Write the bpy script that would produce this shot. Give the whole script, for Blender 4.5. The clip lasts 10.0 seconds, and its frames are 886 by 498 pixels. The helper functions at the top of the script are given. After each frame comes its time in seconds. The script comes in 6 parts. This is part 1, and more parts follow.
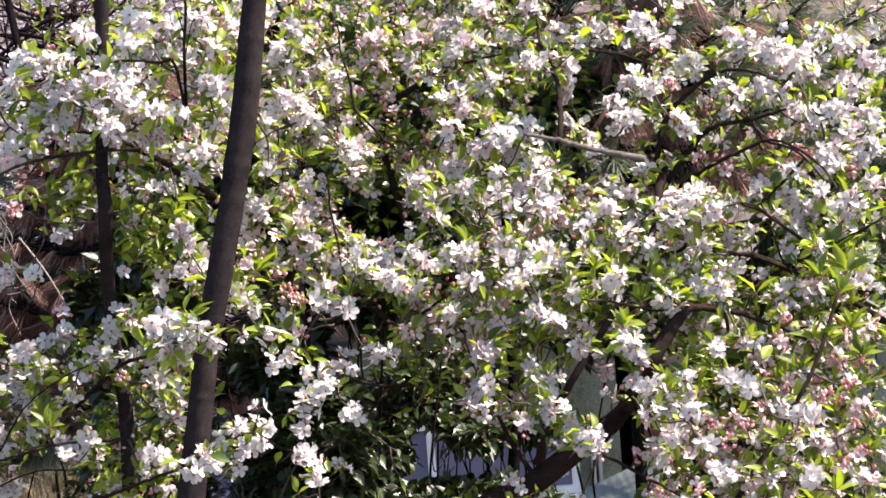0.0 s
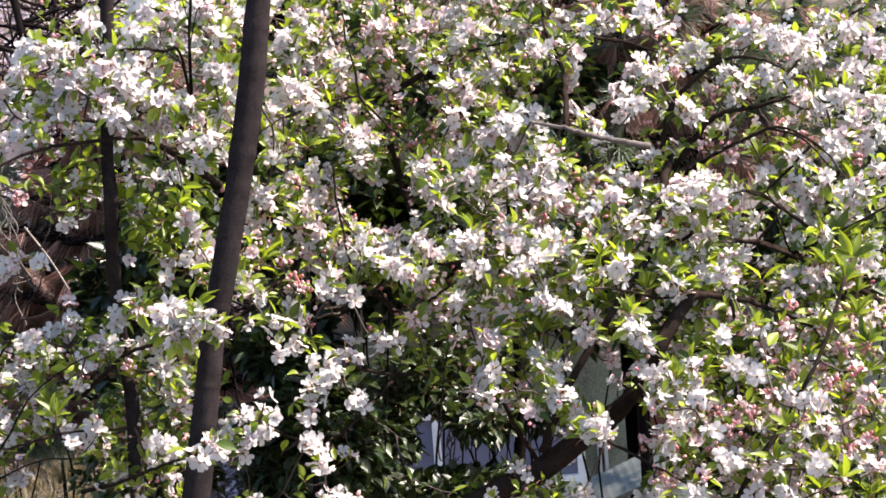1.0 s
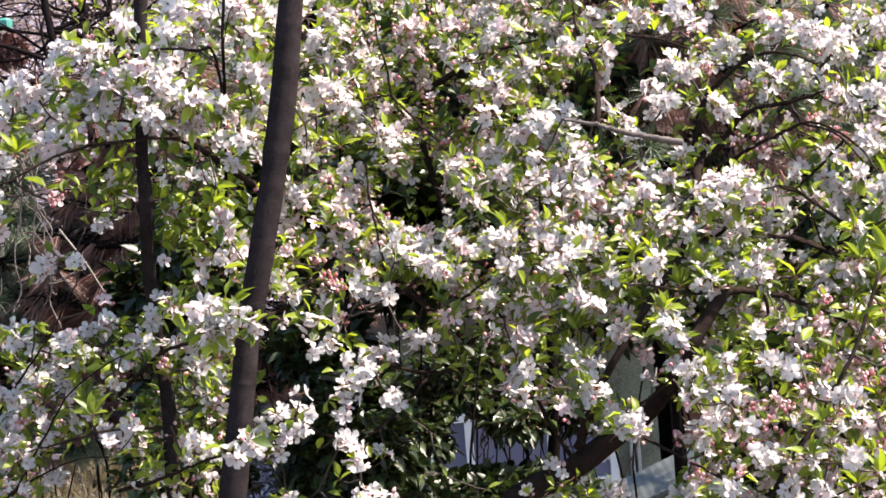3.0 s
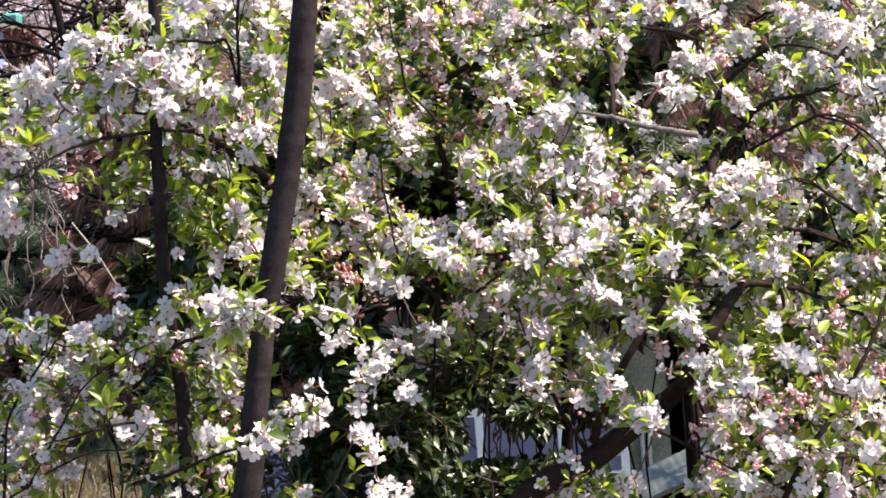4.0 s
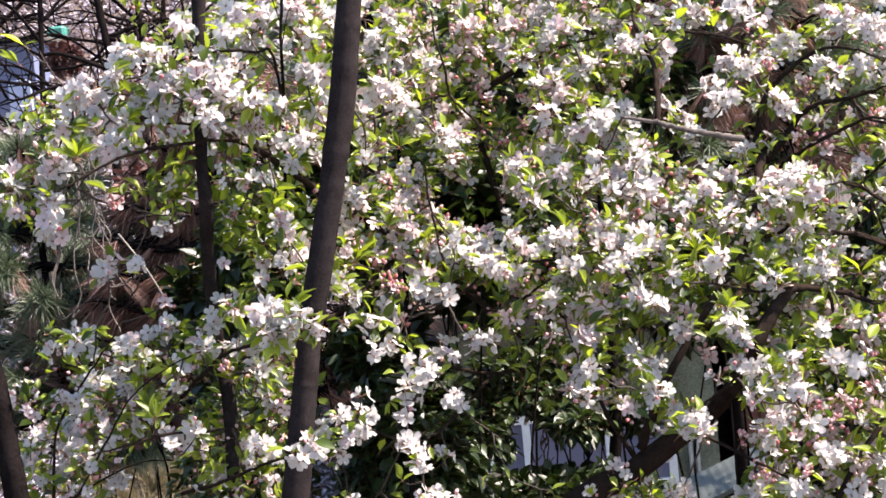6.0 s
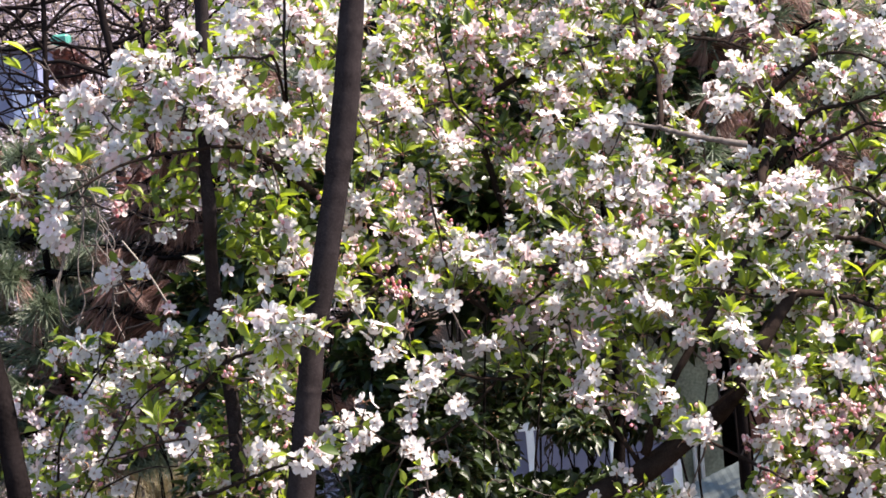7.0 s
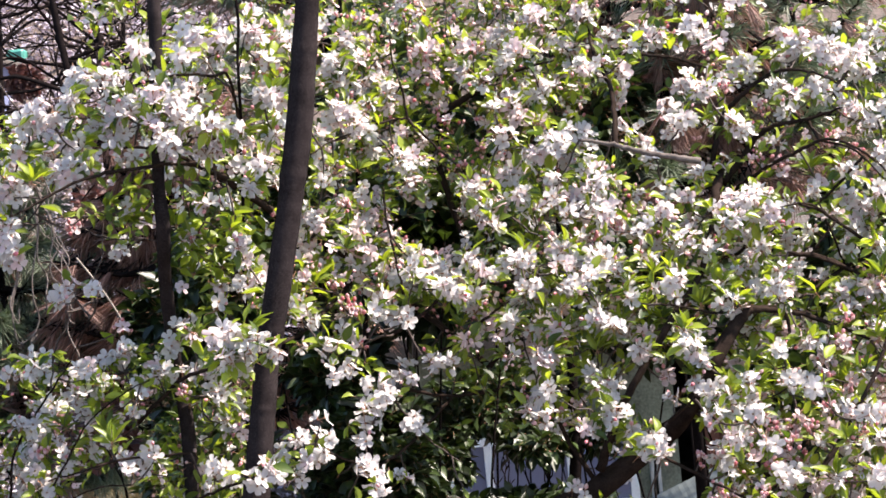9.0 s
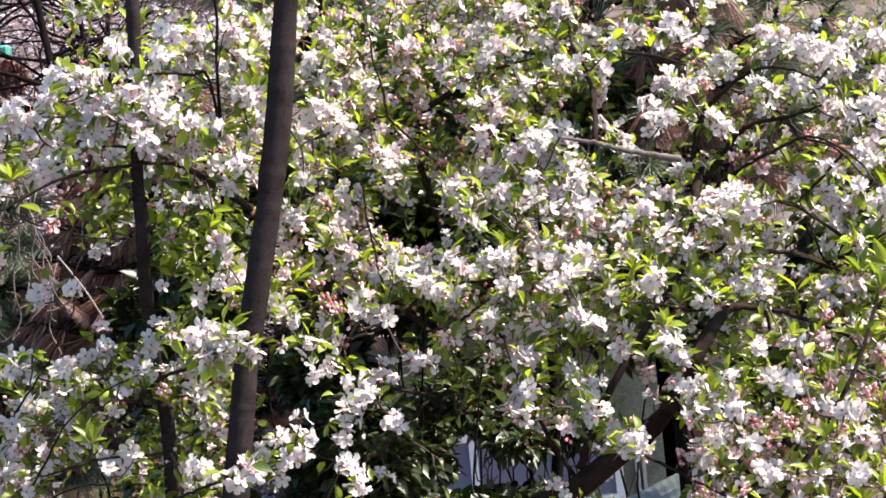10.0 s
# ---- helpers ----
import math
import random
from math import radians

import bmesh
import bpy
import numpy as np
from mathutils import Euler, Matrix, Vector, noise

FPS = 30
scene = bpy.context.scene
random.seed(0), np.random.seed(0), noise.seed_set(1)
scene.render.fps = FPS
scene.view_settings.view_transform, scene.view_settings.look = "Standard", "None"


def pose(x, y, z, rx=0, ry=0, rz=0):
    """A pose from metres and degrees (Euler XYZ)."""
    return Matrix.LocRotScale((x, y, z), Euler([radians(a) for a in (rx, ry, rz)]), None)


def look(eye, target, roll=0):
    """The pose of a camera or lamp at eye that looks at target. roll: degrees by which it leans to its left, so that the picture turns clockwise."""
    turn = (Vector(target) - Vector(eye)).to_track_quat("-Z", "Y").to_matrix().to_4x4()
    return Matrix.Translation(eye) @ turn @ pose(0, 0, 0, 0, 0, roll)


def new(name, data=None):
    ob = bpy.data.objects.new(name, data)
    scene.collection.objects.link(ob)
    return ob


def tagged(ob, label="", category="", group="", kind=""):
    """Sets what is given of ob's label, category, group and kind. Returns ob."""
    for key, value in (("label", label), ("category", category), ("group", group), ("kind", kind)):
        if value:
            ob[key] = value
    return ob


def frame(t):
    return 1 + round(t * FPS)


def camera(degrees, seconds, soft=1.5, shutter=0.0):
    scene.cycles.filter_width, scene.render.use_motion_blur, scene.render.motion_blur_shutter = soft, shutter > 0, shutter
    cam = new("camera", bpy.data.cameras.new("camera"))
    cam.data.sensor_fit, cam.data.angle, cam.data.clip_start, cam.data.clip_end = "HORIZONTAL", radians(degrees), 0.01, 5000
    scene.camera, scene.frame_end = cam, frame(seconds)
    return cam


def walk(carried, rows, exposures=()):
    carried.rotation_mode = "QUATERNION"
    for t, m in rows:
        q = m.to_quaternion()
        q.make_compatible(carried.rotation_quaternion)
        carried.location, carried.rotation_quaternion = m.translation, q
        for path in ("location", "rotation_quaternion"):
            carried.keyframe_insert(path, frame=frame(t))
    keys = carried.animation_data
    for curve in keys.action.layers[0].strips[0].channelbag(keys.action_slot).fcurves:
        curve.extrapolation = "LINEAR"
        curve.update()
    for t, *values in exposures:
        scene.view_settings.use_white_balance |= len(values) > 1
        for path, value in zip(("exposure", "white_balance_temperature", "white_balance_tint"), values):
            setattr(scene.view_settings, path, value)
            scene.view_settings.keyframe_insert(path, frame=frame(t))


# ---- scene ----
# Slight sway of a hand-held long lens looking at a crab apple tree in bloom.
cam = camera(28.0, 10.0, soft=1.65)
PATH = [
    (0, 0.0263, -0.0035, 1.6277, 86.068, 4.29, -1.559),
    (0.5, 0.0238, -0.0052, 1.6266, 85.901, 4.334, -1.539),
    (1, 0.0243, -0.0025, 1.6224, 85.774, 4.444, -1.411),
    (1.5, 0.0239, -0.0031, 1.6171, 85.835, 4.622, -1.181),
    (2, 0.0275, -0.0076, 1.6142, 85.952, 4.777, -0.844),
    (2.5, 0.0244, -0.0139, 1.6102, 86.068, 4.879, -0.613),
    (4, 0.0005, -0.0029, 1.6013, 85.906, 4.961, -0.222),
    (4.5, -0, 0, 1.6, 86, 5, 0),
    (5, -0.0007, 0.0028, 1.6004, 86.132, 5.153, 0.369),
    (5.5, -0.0024, 0.0048, 1.5988, 86.269, 5.41, 0.832),
    (6, -0.0004, 0.0072, 1.5994, 86.296, 5.598, 1.203),
    (7.5, 0.0005, -0.0001, 1.5963, 86.668, 5.8, 1.279),
    (8, -0.0026, -0.0027, 1.6, 86.721, 5.779, 0.896),
    (8.5, -0.0003, 0.0008, 1.6025, 86.81, 5.742, 0.425),
    (9, 0.0096, 0.0037, 1.6008, 86.879, 5.782, -0.016),
    (9.5, 0.0229, 0.0062, 1.6003, 86.828, 5.78, -0.278),
    (10, 0.0258, 0.0057, 1.6066, 86.668, 5.86, -0.43),
]
walk(cam, [(t, pose(*row)) for t, *row in PATH])

# ---- light ----
SUN_ELEVATION, SUN_AZIMUTH = radians(55), radians(92)
world = bpy.data.worlds.new("sky")
scene.world = world
world.use_nodes = True
sky = world.node_tree.nodes.new("ShaderNodeTexSky")
sky.sky_type, sky.sun_disc = "NISHITA", False
sky.sun_elevation, sky.sun_rotation = SUN_ELEVATION, SUN_AZIMUTH
background = world.node_tree.nodes["Background"]
background.inputs["Strength"].default_value = 0.094
world.node_tree.links.new(sky.outputs[0], background.inputs["Color"])
TO_SUN = Vector((math.sin(SUN_AZIMUTH) * math.cos(SUN_ELEVATION), math.cos(SUN_AZIMUTH) * math.cos(SUN_ELEVATION), math.sin(SUN_ELEVATION)))
sun = new("sun", bpy.data.lights.new("sun", "SUN"))
sun.data.energy, sun.data.angle, sun.data.color = 5.0, radians(0.5), (1.0, 0.868, 0.775)
sun.matrix_world = look(TO_SUN * 30, (0, 0, 0))
scene.view_settings.exposure = 1.92


# ---- materials ----
def noise_tint(nodes, links, base, spread, scale, detail=6.0, coords="Object"):
    """A colour that wanders between base * (1 - spread) and base * (1 + spread), at two scales."""
    place = nodes.new("ShaderNodeTexCoord")
    coarse, fine = nodes.new("ShaderNodeTexNoise"), nodes.new("ShaderNodeTexNoise")
    coarse.inputs["Scale"].default_value, fine.inputs["Scale"].default_value = scale, scale * 9
    coarse.inputs["Detail"].default_value = fine.inputs["Detail"].default_value = detail
    both = nodes.new("ShaderNodeMath")
    both.operation = "MULTIPLY_ADD"
    both.inputs[1].default_value = 0.5
    half = nodes.new("ShaderNodeMath")
    half.operation = "MULTIPLY"
    half.inputs[1].default_value = 0.5
    for tex in (coarse, fine):
        links.new(place.outputs[coords], tex.inputs["Vector"])
    links.new(fine.outputs["Fac"], half.inputs[0])
    links.new(coarse.outputs["Fac"], both.inputs[0])
    links.new(half.outputs[0], both.inputs[2])
    ramp = nodes.new("ShaderNodeValToRGB")
    ramp.color_ramp.elements[0].position, ramp.color_ramp.elements[1].position = 0.34, 0.66
    links.new(both.outputs[0], ramp.inputs["Fac"])
    ramp.color_ramp.elements[0].color = (*[c * (1 - spread) for c in base], 1)
    ramp.color_ramp.elements[1].color = (*[min(1, c * (1 + spread)) for c in base], 1)
    return ramp, both


def rough_material(name, base, spread=0.4, scale=12.0, roughness=0.85, bump=0.3, metallic=0.0, second=None, coords="Object"):
    """An opaque surface with mottling and fine relief; second: the colour of patches."""
    mat = bpy.data.materials.new(name)
    mat.use_nodes = True
    nodes, links = mat.node_tree.nodes, mat.node_tree.links
    shader = nodes["Principled BSDF"]
    ramp, fac = noise_tint(nodes, links, base, spread, scale, coords=coords)
    if second:
        ramp.color_ramp.elements[1].color = (*second, 1)
    links.new(ramp.outputs["Color"], shader.inputs["Base Color"])
    shader.inputs["Roughness"].default_value, shader.inputs["Metallic"].default_value = roughness, metallic
    if bump:
        relief = nodes.new("ShaderNodeBump")
        relief.inputs["Strength"].default_value, relief.inputs["Distance"].default_value = bump, 0.01
        links.new(fac.outputs[0], relief.inputs["Height"])
        links.new(relief.outputs[0], shader.inputs["Normal"])
    return mat


def thin_material(name, dark, light, through_colour, share, roughness=0.5, veins=60.0):
    """Petals and leaves: the colour differs from piece to piece, and part of the light passes through."""
    mat = bpy.data.materials.new(name)
    mat.use_nodes = True
    nodes, links = mat.node_tree.nodes, mat.node_tree.links
    shader, out = nodes["Principled BSDF"], nodes["Material Output"]
    piece, thing = nodes.new("ShaderNodeNewGeometry"), nodes.new("ShaderNodeObjectInfo")
    total, wrap = nodes.new("ShaderNodeMath"), nodes.new("ShaderNodeMath")
    wrap.operation = "FRACT"
    links.new(piece.outputs["Random Per Island"], total.inputs[0])
    links.new(thing.outputs["Random"], total.inputs[1])
    links.new(total.outputs[0], wrap.inputs[0])
    mix = nodes.new("ShaderNodeMix")
    mix.data_type = "RGBA"
    mix.inputs["A"].default_value, mix.inputs["B"].default_value = (*dark, 1), (*light, 1)
    links.new(wrap.outputs[0], mix.inputs["Factor"])
    tex, place = nodes.new("ShaderNodeTexNoise"), nodes.new("ShaderNodeTexCoord")
    tex.inputs["Scale"].default_value = veins
    links.new(place.outputs["Object"], tex.inputs["Vector"])
    shade = nodes.new("ShaderNodeMix")
    shade.data_type, shade.blend_type = "RGBA", "MULTIPLY"
    shade.inputs["Factor"].default_value = 0.35
    links.new(mix.outputs["Result"], shade.inputs["A"])
    links.new(tex.outputs["Fac"], shade.inputs["B"])
    scale = nodes.new("ShaderNodeMix")
    scale.data_type, scale.blend_type = "RGBA", "MULTIPLY"
    scale.inputs["Factor"].default_value = 1.0
    scale.inputs["B"].default_value = (1.18, 1.18, 1.18, 1)
    links.new(shade.outputs["Result"], scale.inputs["A"])
    links.new(scale.outputs["Result"], shader.inputs["Base Color"])
    shader.inputs["Roughness"].default_value = roughness
    glow = nodes.new("ShaderNodeBsdfTranslucent")
    tint = nodes.new("ShaderNodeMix")
    tint.data_type, tint.blend_type = "RGBA", "MULTIPLY"
    tint.inputs["Factor"].default_value = 1.0
    tint.inputs["B"].default_value = (*through_colour, 1)
    links.new(scale.outputs["Result"], tint.inputs["A"])
    links.new(tint.outputs["Result"], glow.inputs["Color"])
    both = nodes.new("ShaderNodeMixShader")
    both.inputs["Fac"].default_value = share
    links.new(shader.outputs[0], both.inputs[1])
    links.new(glow.outputs[0], both.inputs[2])
    links.new(both.outputs[0], out.inputs["Surface"])
    return mat


def bark_material(name, dark, light, scale=30.0, lenticels=True, relief=0.25):
    """Smooth young bark with pale specks that run across the stem."""
    mat = rough_material(name, dark, 0.5, scale, 0.8, relief)
    nodes, links = mat.node_tree.nodes, mat.node_tree.links
    shader = nodes["Principled BSDF"]
    shader.inputs["Specular IOR Level"].default_value, shader.inputs["Roughness"].default_value = 0.0, 0.95
    under = shader.inputs["Base Color"].links[0].from_socket
    if lenticels:
        place, stretch, cells = nodes.new("ShaderNodeTexCoord"), nodes.new("ShaderNodeMapping"), nodes.new("ShaderNodeTexVoronoi")
        stretch.inputs["Scale"].default_value = (70, 70, 210)
        links.new(place.outputs["Object"], stretch.inputs["Vector"])
        links.new(stretch.outputs[0], cells.inputs["Vector"])
        specks = nodes.new("ShaderNodeValToRGB")
        specks.color_ramp.elements[0].position, specks.color_ramp.elements[1].position = 0.06, 0.24
        specks.color_ramp.elements[0].color, specks.color_ramp.elements[1].color = (0.75, 0.75, 0.75, 1), (0, 0, 0, 1)
        links.new(cells.outputs["Distance"], specks.inputs["Fac"])
        mix = nodes.new("ShaderNodeMix")
        mix.data_type = "RGBA"
        mix.inputs["B"].default_value = (*light, 1)
        links.new(specks.outputs["Color"], mix.inputs["Factor"])
        links.new(under, mix.inputs["A"])
        links.new(mix.outputs["Result"], shader.inputs["Base Color"])
    return mat


PETAL = thin_material("petal", (0.628, 0.612, 0.622), (0.685, 0.666, 0.67), (1.0, 0.99, 0.99), 0.58, 0.6, 40)
PETAL_PINK = thin_material("petal_pink", (0.69, 0.55, 0.58), (0.72, 0.65, 0.67), (1.0, 0.95, 0.95), 0.52, 0.6, 40)
BUD = thin_material("bud", (0.56, 0.17, 0.21), (0.80, 0.66, 0.66), (1.0, 0.7, 0.65), 0.3, 0.45, 60)
STAMEN = rough_material("stamen", (0.62, 0.55, 0.22), 0.3, 400, 0.7, 0)
TWIG_BARK = rough_material("twig_bark", (0.032, 0.020, 0.016), 0.4, 60, 0.75, 0)
STALK = rough_material("stalk", (0.24, 0.22, 0.08), 0.4, 90, 0.6, 0, second=(0.34, 0.12, 0.09))
LEAF = thin_material("young_leaf", (0.045, 0.082, 0.018), (0.325, 0.40, 0.046), (1.12, 1.13, 0.40), 0.52, 0.38, 70)
# Leaf colour darkened to stand in for the shade under the crown.
SHADE_LEAF = thin_material("shade_shrub_leaf", (0.007, 0.013, 0.004), (0.036, 0.060, 0.016), (1.2, 1.2, 0.5), 0.25, 0.42, 60)
GREEN_LEAF = thin_material("green_shrub_leaf", (0.014, 0.026, 0.007), (0.075, 0.115, 0.024), (1.2, 1.2, 0.5), 0.3, 0.45, 60)
NEEDLE = thin_material("needle", (0.036, 0.058, 0.034), (0.155, 0.185, 0.125), (1.0, 1.2, 0.7), 0.15, 0.45, 30)
DEAD_NEEDLE = thin_material("dead_needle", (0.10, 0.054, 0.045), (0.33, 0.20, 0.168), (1.2, 0.9, 0.6), 0.15, 0.7, 30)
RED_LEAF = thin_material("red_leaf", (0.065, 0.036, 0.034), (0.19, 0.10, 0.092), (1.2, 0.7, 0.6), 0.2, 0.6, 60)
LITTER = thin_material("dry_leaf", (0.19, 0.165, 0.205), (0.50, 0.46, 0.545), (1.1, 0.95, 0.8), 0.15, 0.8, 40)
STRAW = thin_material("dry_grass", (0.12, 0.10, 0.06), (0.24, 0.205, 0.13), (1.1, 1.0, 0.6), 0.25, 0.7, 40)
BARK = bark_material("apple_bark", (0.022, 0.016, 0.0135), (0.16, 0.13, 0.11), 40, lenticels=False)
YOUNG_BARK = bark_material("young_bark", (0.021, 0.017, 0.0173), (0.12, 0.10, 0.10), 26, relief=0.08)
# Apple bark in a lighter copy: sunlight from above put into the colour.
SUNLIT_BARK = bark_material("sunlit_bark", (0.105, 0.09, 0.083), (0.3, 0.27, 0.25), 40, lenticels=False)
DARK_BARK = bark_material("dark_bark", (0.010, 0.008, 0.008), (0.1, 0.09, 0.08), 18, lenticels=False)
VINE_BARK = rough_material("vine_bark", (0.105, 0.086, 0.077), 0.45, 50, 0.85, 0.3)
PALE_WOOD = rough_material("pale_wood", (0.22, 0.19, 0.165), 0.35, 60, 0.8, 0.3)
SOIL = rough_material("soil", (0.045, 0.034, 0.029), 0.5, 14.0, 0.95, 0.8, second=(0.15, 0.115, 0.10))
PLASTER = rough_material("plaster", (0.15, 0.165, 0.125), 0.5, 7.0, 0.9, 0.25)
BLUE_PAINT = rough_material("blue_paint", (0.14, 0.16, 0.27), 0.15, 2.5, 0.6, 0.1)
WHITE_PAINT = rough_material("white_paint", (0.78, 0.79, 0.82), 0.08, 8.0, 0.5, 0.1)
GREY_PAINT = rough_material("grey_paint", (0.34, 0.35, 0.35), 0.2, 9.0, 0.6, 0.1)
PALE_BLUE = rough_material("pale_blue_paint", (0.42, 0.48, 0.68), 0.1, 5.0, 0.6, 0.1)
TEAL_SHEET = rough_material("teal_sheet", (0.05, 0.22, 0.18), 0.25, 6.0, 0.5, 0.1)
RED_WOOD = rough_material("red_wood", (0.10, 0.032, 0.020), 0.4, 9.0, 0.6, 0.3)
SHEET_METAL = rough_material("sheet_metal", (0.075, 0.085, 0.077), 0.45, 5.0, 0.45, 0.1, metallic=0.2)
ROOF_FELT = rough_material("roof_felt", (0.06, 0.05, 0.045), 0.4, 6.0, 0.9, 0.4)
# Near-black floor: the gloom inside the house put into its colour.
DARKENED_FLOOR = rough_material("darkened_floor", (0.03, 0.028, 0.025), 0.3, 4.0, 0.9, 0)
glass = bpy.data.materials.new("window_glass")
glass.use_nodes = True
# Lavender-blue base colour stands in for the sky mirrored in the panes.
glass.node_tree.nodes["Principled BSDF"].inputs["Base Color"].default_value = (0.14, 0.15, 0.235, 1)
glass.node_tree.nodes["Principled BSDF"].inputs["Roughness"].default_value = 0.115
GLASS = glass


# ---- mesh tools ----
class Shape:
    """Gathers vertices and faces of one mesh, with a material slot for each face."""

    def __init__(self):
        self.verts, self.faces, self.slots, self.count = [], [], [], 0

    def add(self, verts, faces, slot=0):
        verts = np.asarray(verts, dtype=float).reshape(-1, 3)
        self.verts.append(verts)
        self.faces.extend([tuple(i + self.count for i in f) for f in faces])
        self.slots.extend([slot] * len(faces))
        self.count += len(verts)

    def merged(self, other, m):
        """Adds another shape, moved by the 4 x 4 matrix m."""
        a = np.array(m)
        v = other.points() @ a[:3, :3].T + a[:3, 3]
        self.verts.append(v)
        n = self.count
        self.faces.extend([tuple(i + n for i in f) for f in other.faces])
        self.slots.extend(other.slots)
        self.count += len(v)

    def points(self):
        if len(self.verts) > 1:
            self.verts = [np.concatenate(self.verts)]
        return self.verts[0]

    def mesh(self, name, materials, smooth=True):
        data = bpy.data.meshes.new(name)
        data.from_pydata(self.points().tolist(), [], self.faces)
        for m in materials:
            data.materials.append(m)
        data.polygons.foreach_set("material_index", self.slots)
        data.polygons.foreach_set("use_smooth", [smooth] * len(self.faces))
        data.update()
        return data


def part(name, data, parent, label="", kind=""):
    ob = new(name, data)
    ob.parent = parent
    return tagged(ob, label, kind=kind)


def spline(points, steps):
    """A smooth curve through points of any dimension (Catmull-Rom)."""
    p = np.asarray(points, dtype=float)
    if len(p) < 3:
        return np.array([p[0] + (p[-1] - p[0]) * k / steps for k in range(steps + 1)])
    p = np.vstack([2 * p[0] - p[1], p, 2 * p[-1] - p[-2]])
    out = []
    for i in range(1, len(p) - 2):
        a, b, c, d = p[i - 1:i + 3]
        for k in range(steps):
            u = k / steps
            out.append(0.5 * (2 * b + (c - a) * u + (2 * a - 5 * b + 4 * c - d) * u * u + (3 * b - a - 3 * c + d) * u ** 3))
    out.append(p[-2])
    return np.array(out)


def tube(shape, points, radii, sides=8, knots=0.0, slot=0, capped=True):
    """A round stem along points; knots: how uneven its skin is, as a share of the radius."""
    p, r = np.asarray(points, dtype=float), np.asarray(radii, dtype=float)
    way = np.gradient(p, axis=0)
    way /= np.linalg.norm(way, axis=1)[:, None] + 1e-12
    side = np.cross(way[0], (0, 1, 0.3))
    side /= np.linalg.norm(side)
    verts = []
    for i in range(len(p)):
        side = side - way[i] * (side @ way[i])
        side /= np.linalg.norm(side) + 1e-12
        up = np.cross(way[i], side)
        for k in range(sides):
            a = 2 * math.pi * k / sides
            q = math.cos(a) * side + math.sin(a) * up
            rr = r[i]
            if knots:
                spot = Vector(p[i] * 14 + q * 0.9)
                rr *= 1 + knots * noise.noise(spot) + 0.5 * knots * noise.noise(spot * 3.1)
            verts.append(p[i] + q * rr)
    faces = []
    for i in range(len(p) - 1):
        for k in range(sides):
            n = (k + 1) % sides
            faces.append((i * sides + k, i * sides + n, (i + 1) * sides + n, (i + 1) * sides + k))
    if capped:
        faces.append(tuple(reversed(range(sides))))
        faces.append(tuple((len(p) - 1) * sides + k for k in range(sides)))
    shape.add(verts, faces, slot)


def box(shape, x0, y0, z0, x1, y1, z1, slot=0, worn=0.0):
    """A block with its edges cut back by worn metres."""
    bm = bmesh.new()
    bmesh.ops.create_cube(bm, size=1.0)
    for v in bm.verts:
        v.co = Vector(((x0 + x1) / 2 + v.co.x * (x1 - x0), (y0 + y1) / 2 + v.co.y * (y1 - y0), (z0 + z1) / 2 + v.co.z * (z1 - z0)))
    if worn:
        bmesh.ops.bevel(bm, geom=bm.edges[:], offset=worn, segments=1, affect="EDGES")
    shape.add([v.co[:] for v in bm.verts], [[v.index for v in f.verts] for f in bm.faces], slot)
    bm.free()


def facing(place, normal, spin, size):
    """A pose whose z axis points along normal, turned about it by spin."""
    m = Vector(normal).to_track_quat("Z", "Y").to_matrix().to_4x4()
    return Matrix.Translation(place) @ m @ Matrix.Rotation(spin, 4, "Z") @ Matrix.Diagonal((size, size, size, 1))


def pointing(place, way, up, size, stretch=1.0):
    """A pose whose y axis points along way and whose z axis lies near up."""
    y = Vector(way).normalized()
    x = y.cross(Vector(up))
    x = x.normalized() if x.length > 1e-4 else Vector((1, 0, 0))
    z = x.cross(y)
    m = Matrix((x, y, z)).transposed().to_4x4()
    return Matrix.Translation(place) @ m @ Matrix.Diagonal((size, size * stretch, size, 1))


rng = random.Random(11)


# ---- the ground ----
def ground_height(x, y):
    """The path on which the viewer stands, a dip with the house in it, and the wooded slope behind."""
    def ease(a, b, v):
        u = min(1.0, max(0.0, (v - a) / (b - a)))
        return u * u * (3 - 2 * u)
    z = -1.25 * ease(1.2, 7.5, y)
    z += 5.2 * ease(9.6, 20, y) + 0.22 * max(0.0, y - 19)
    z += 0.5 * ease(1.5, 5.0, -x) * ease(6, 13, y)
    z += 0.10 * noise.noise(Vector((x * 0.5, y * 0.5, 0))) + 0.03 * noise.noise(Vector((x * 2.3, y * 2.3, 4)))
    return z


def make_ground():
    xs = np.sign(np.linspace(-1, 1, 121)) * np.abs(np.linspace(-1, 1, 121)) ** 2.2 * 260
    ys = np.concatenate([np.linspace(-220, -12, 14), np.linspace(-10, 30, 110), 30 + np.linspace(0.02, 1, 26) ** 2 * 320])
    shape = Shape()
    shape.add([(x, y, ground_height(x, y)) for y in ys for x in xs],
              [(j * 121 + i, j * 121 + i + 1, (j + 1) * 121 + i + 1, (j + 1) * 121 + i) for j in range(len(ys) - 1) for i in range(120)])
    tagged(new("ground", shape.mesh("ground", [SOIL])), "brown soil slope with pale litter", "ground", kind="structure")


make_ground()


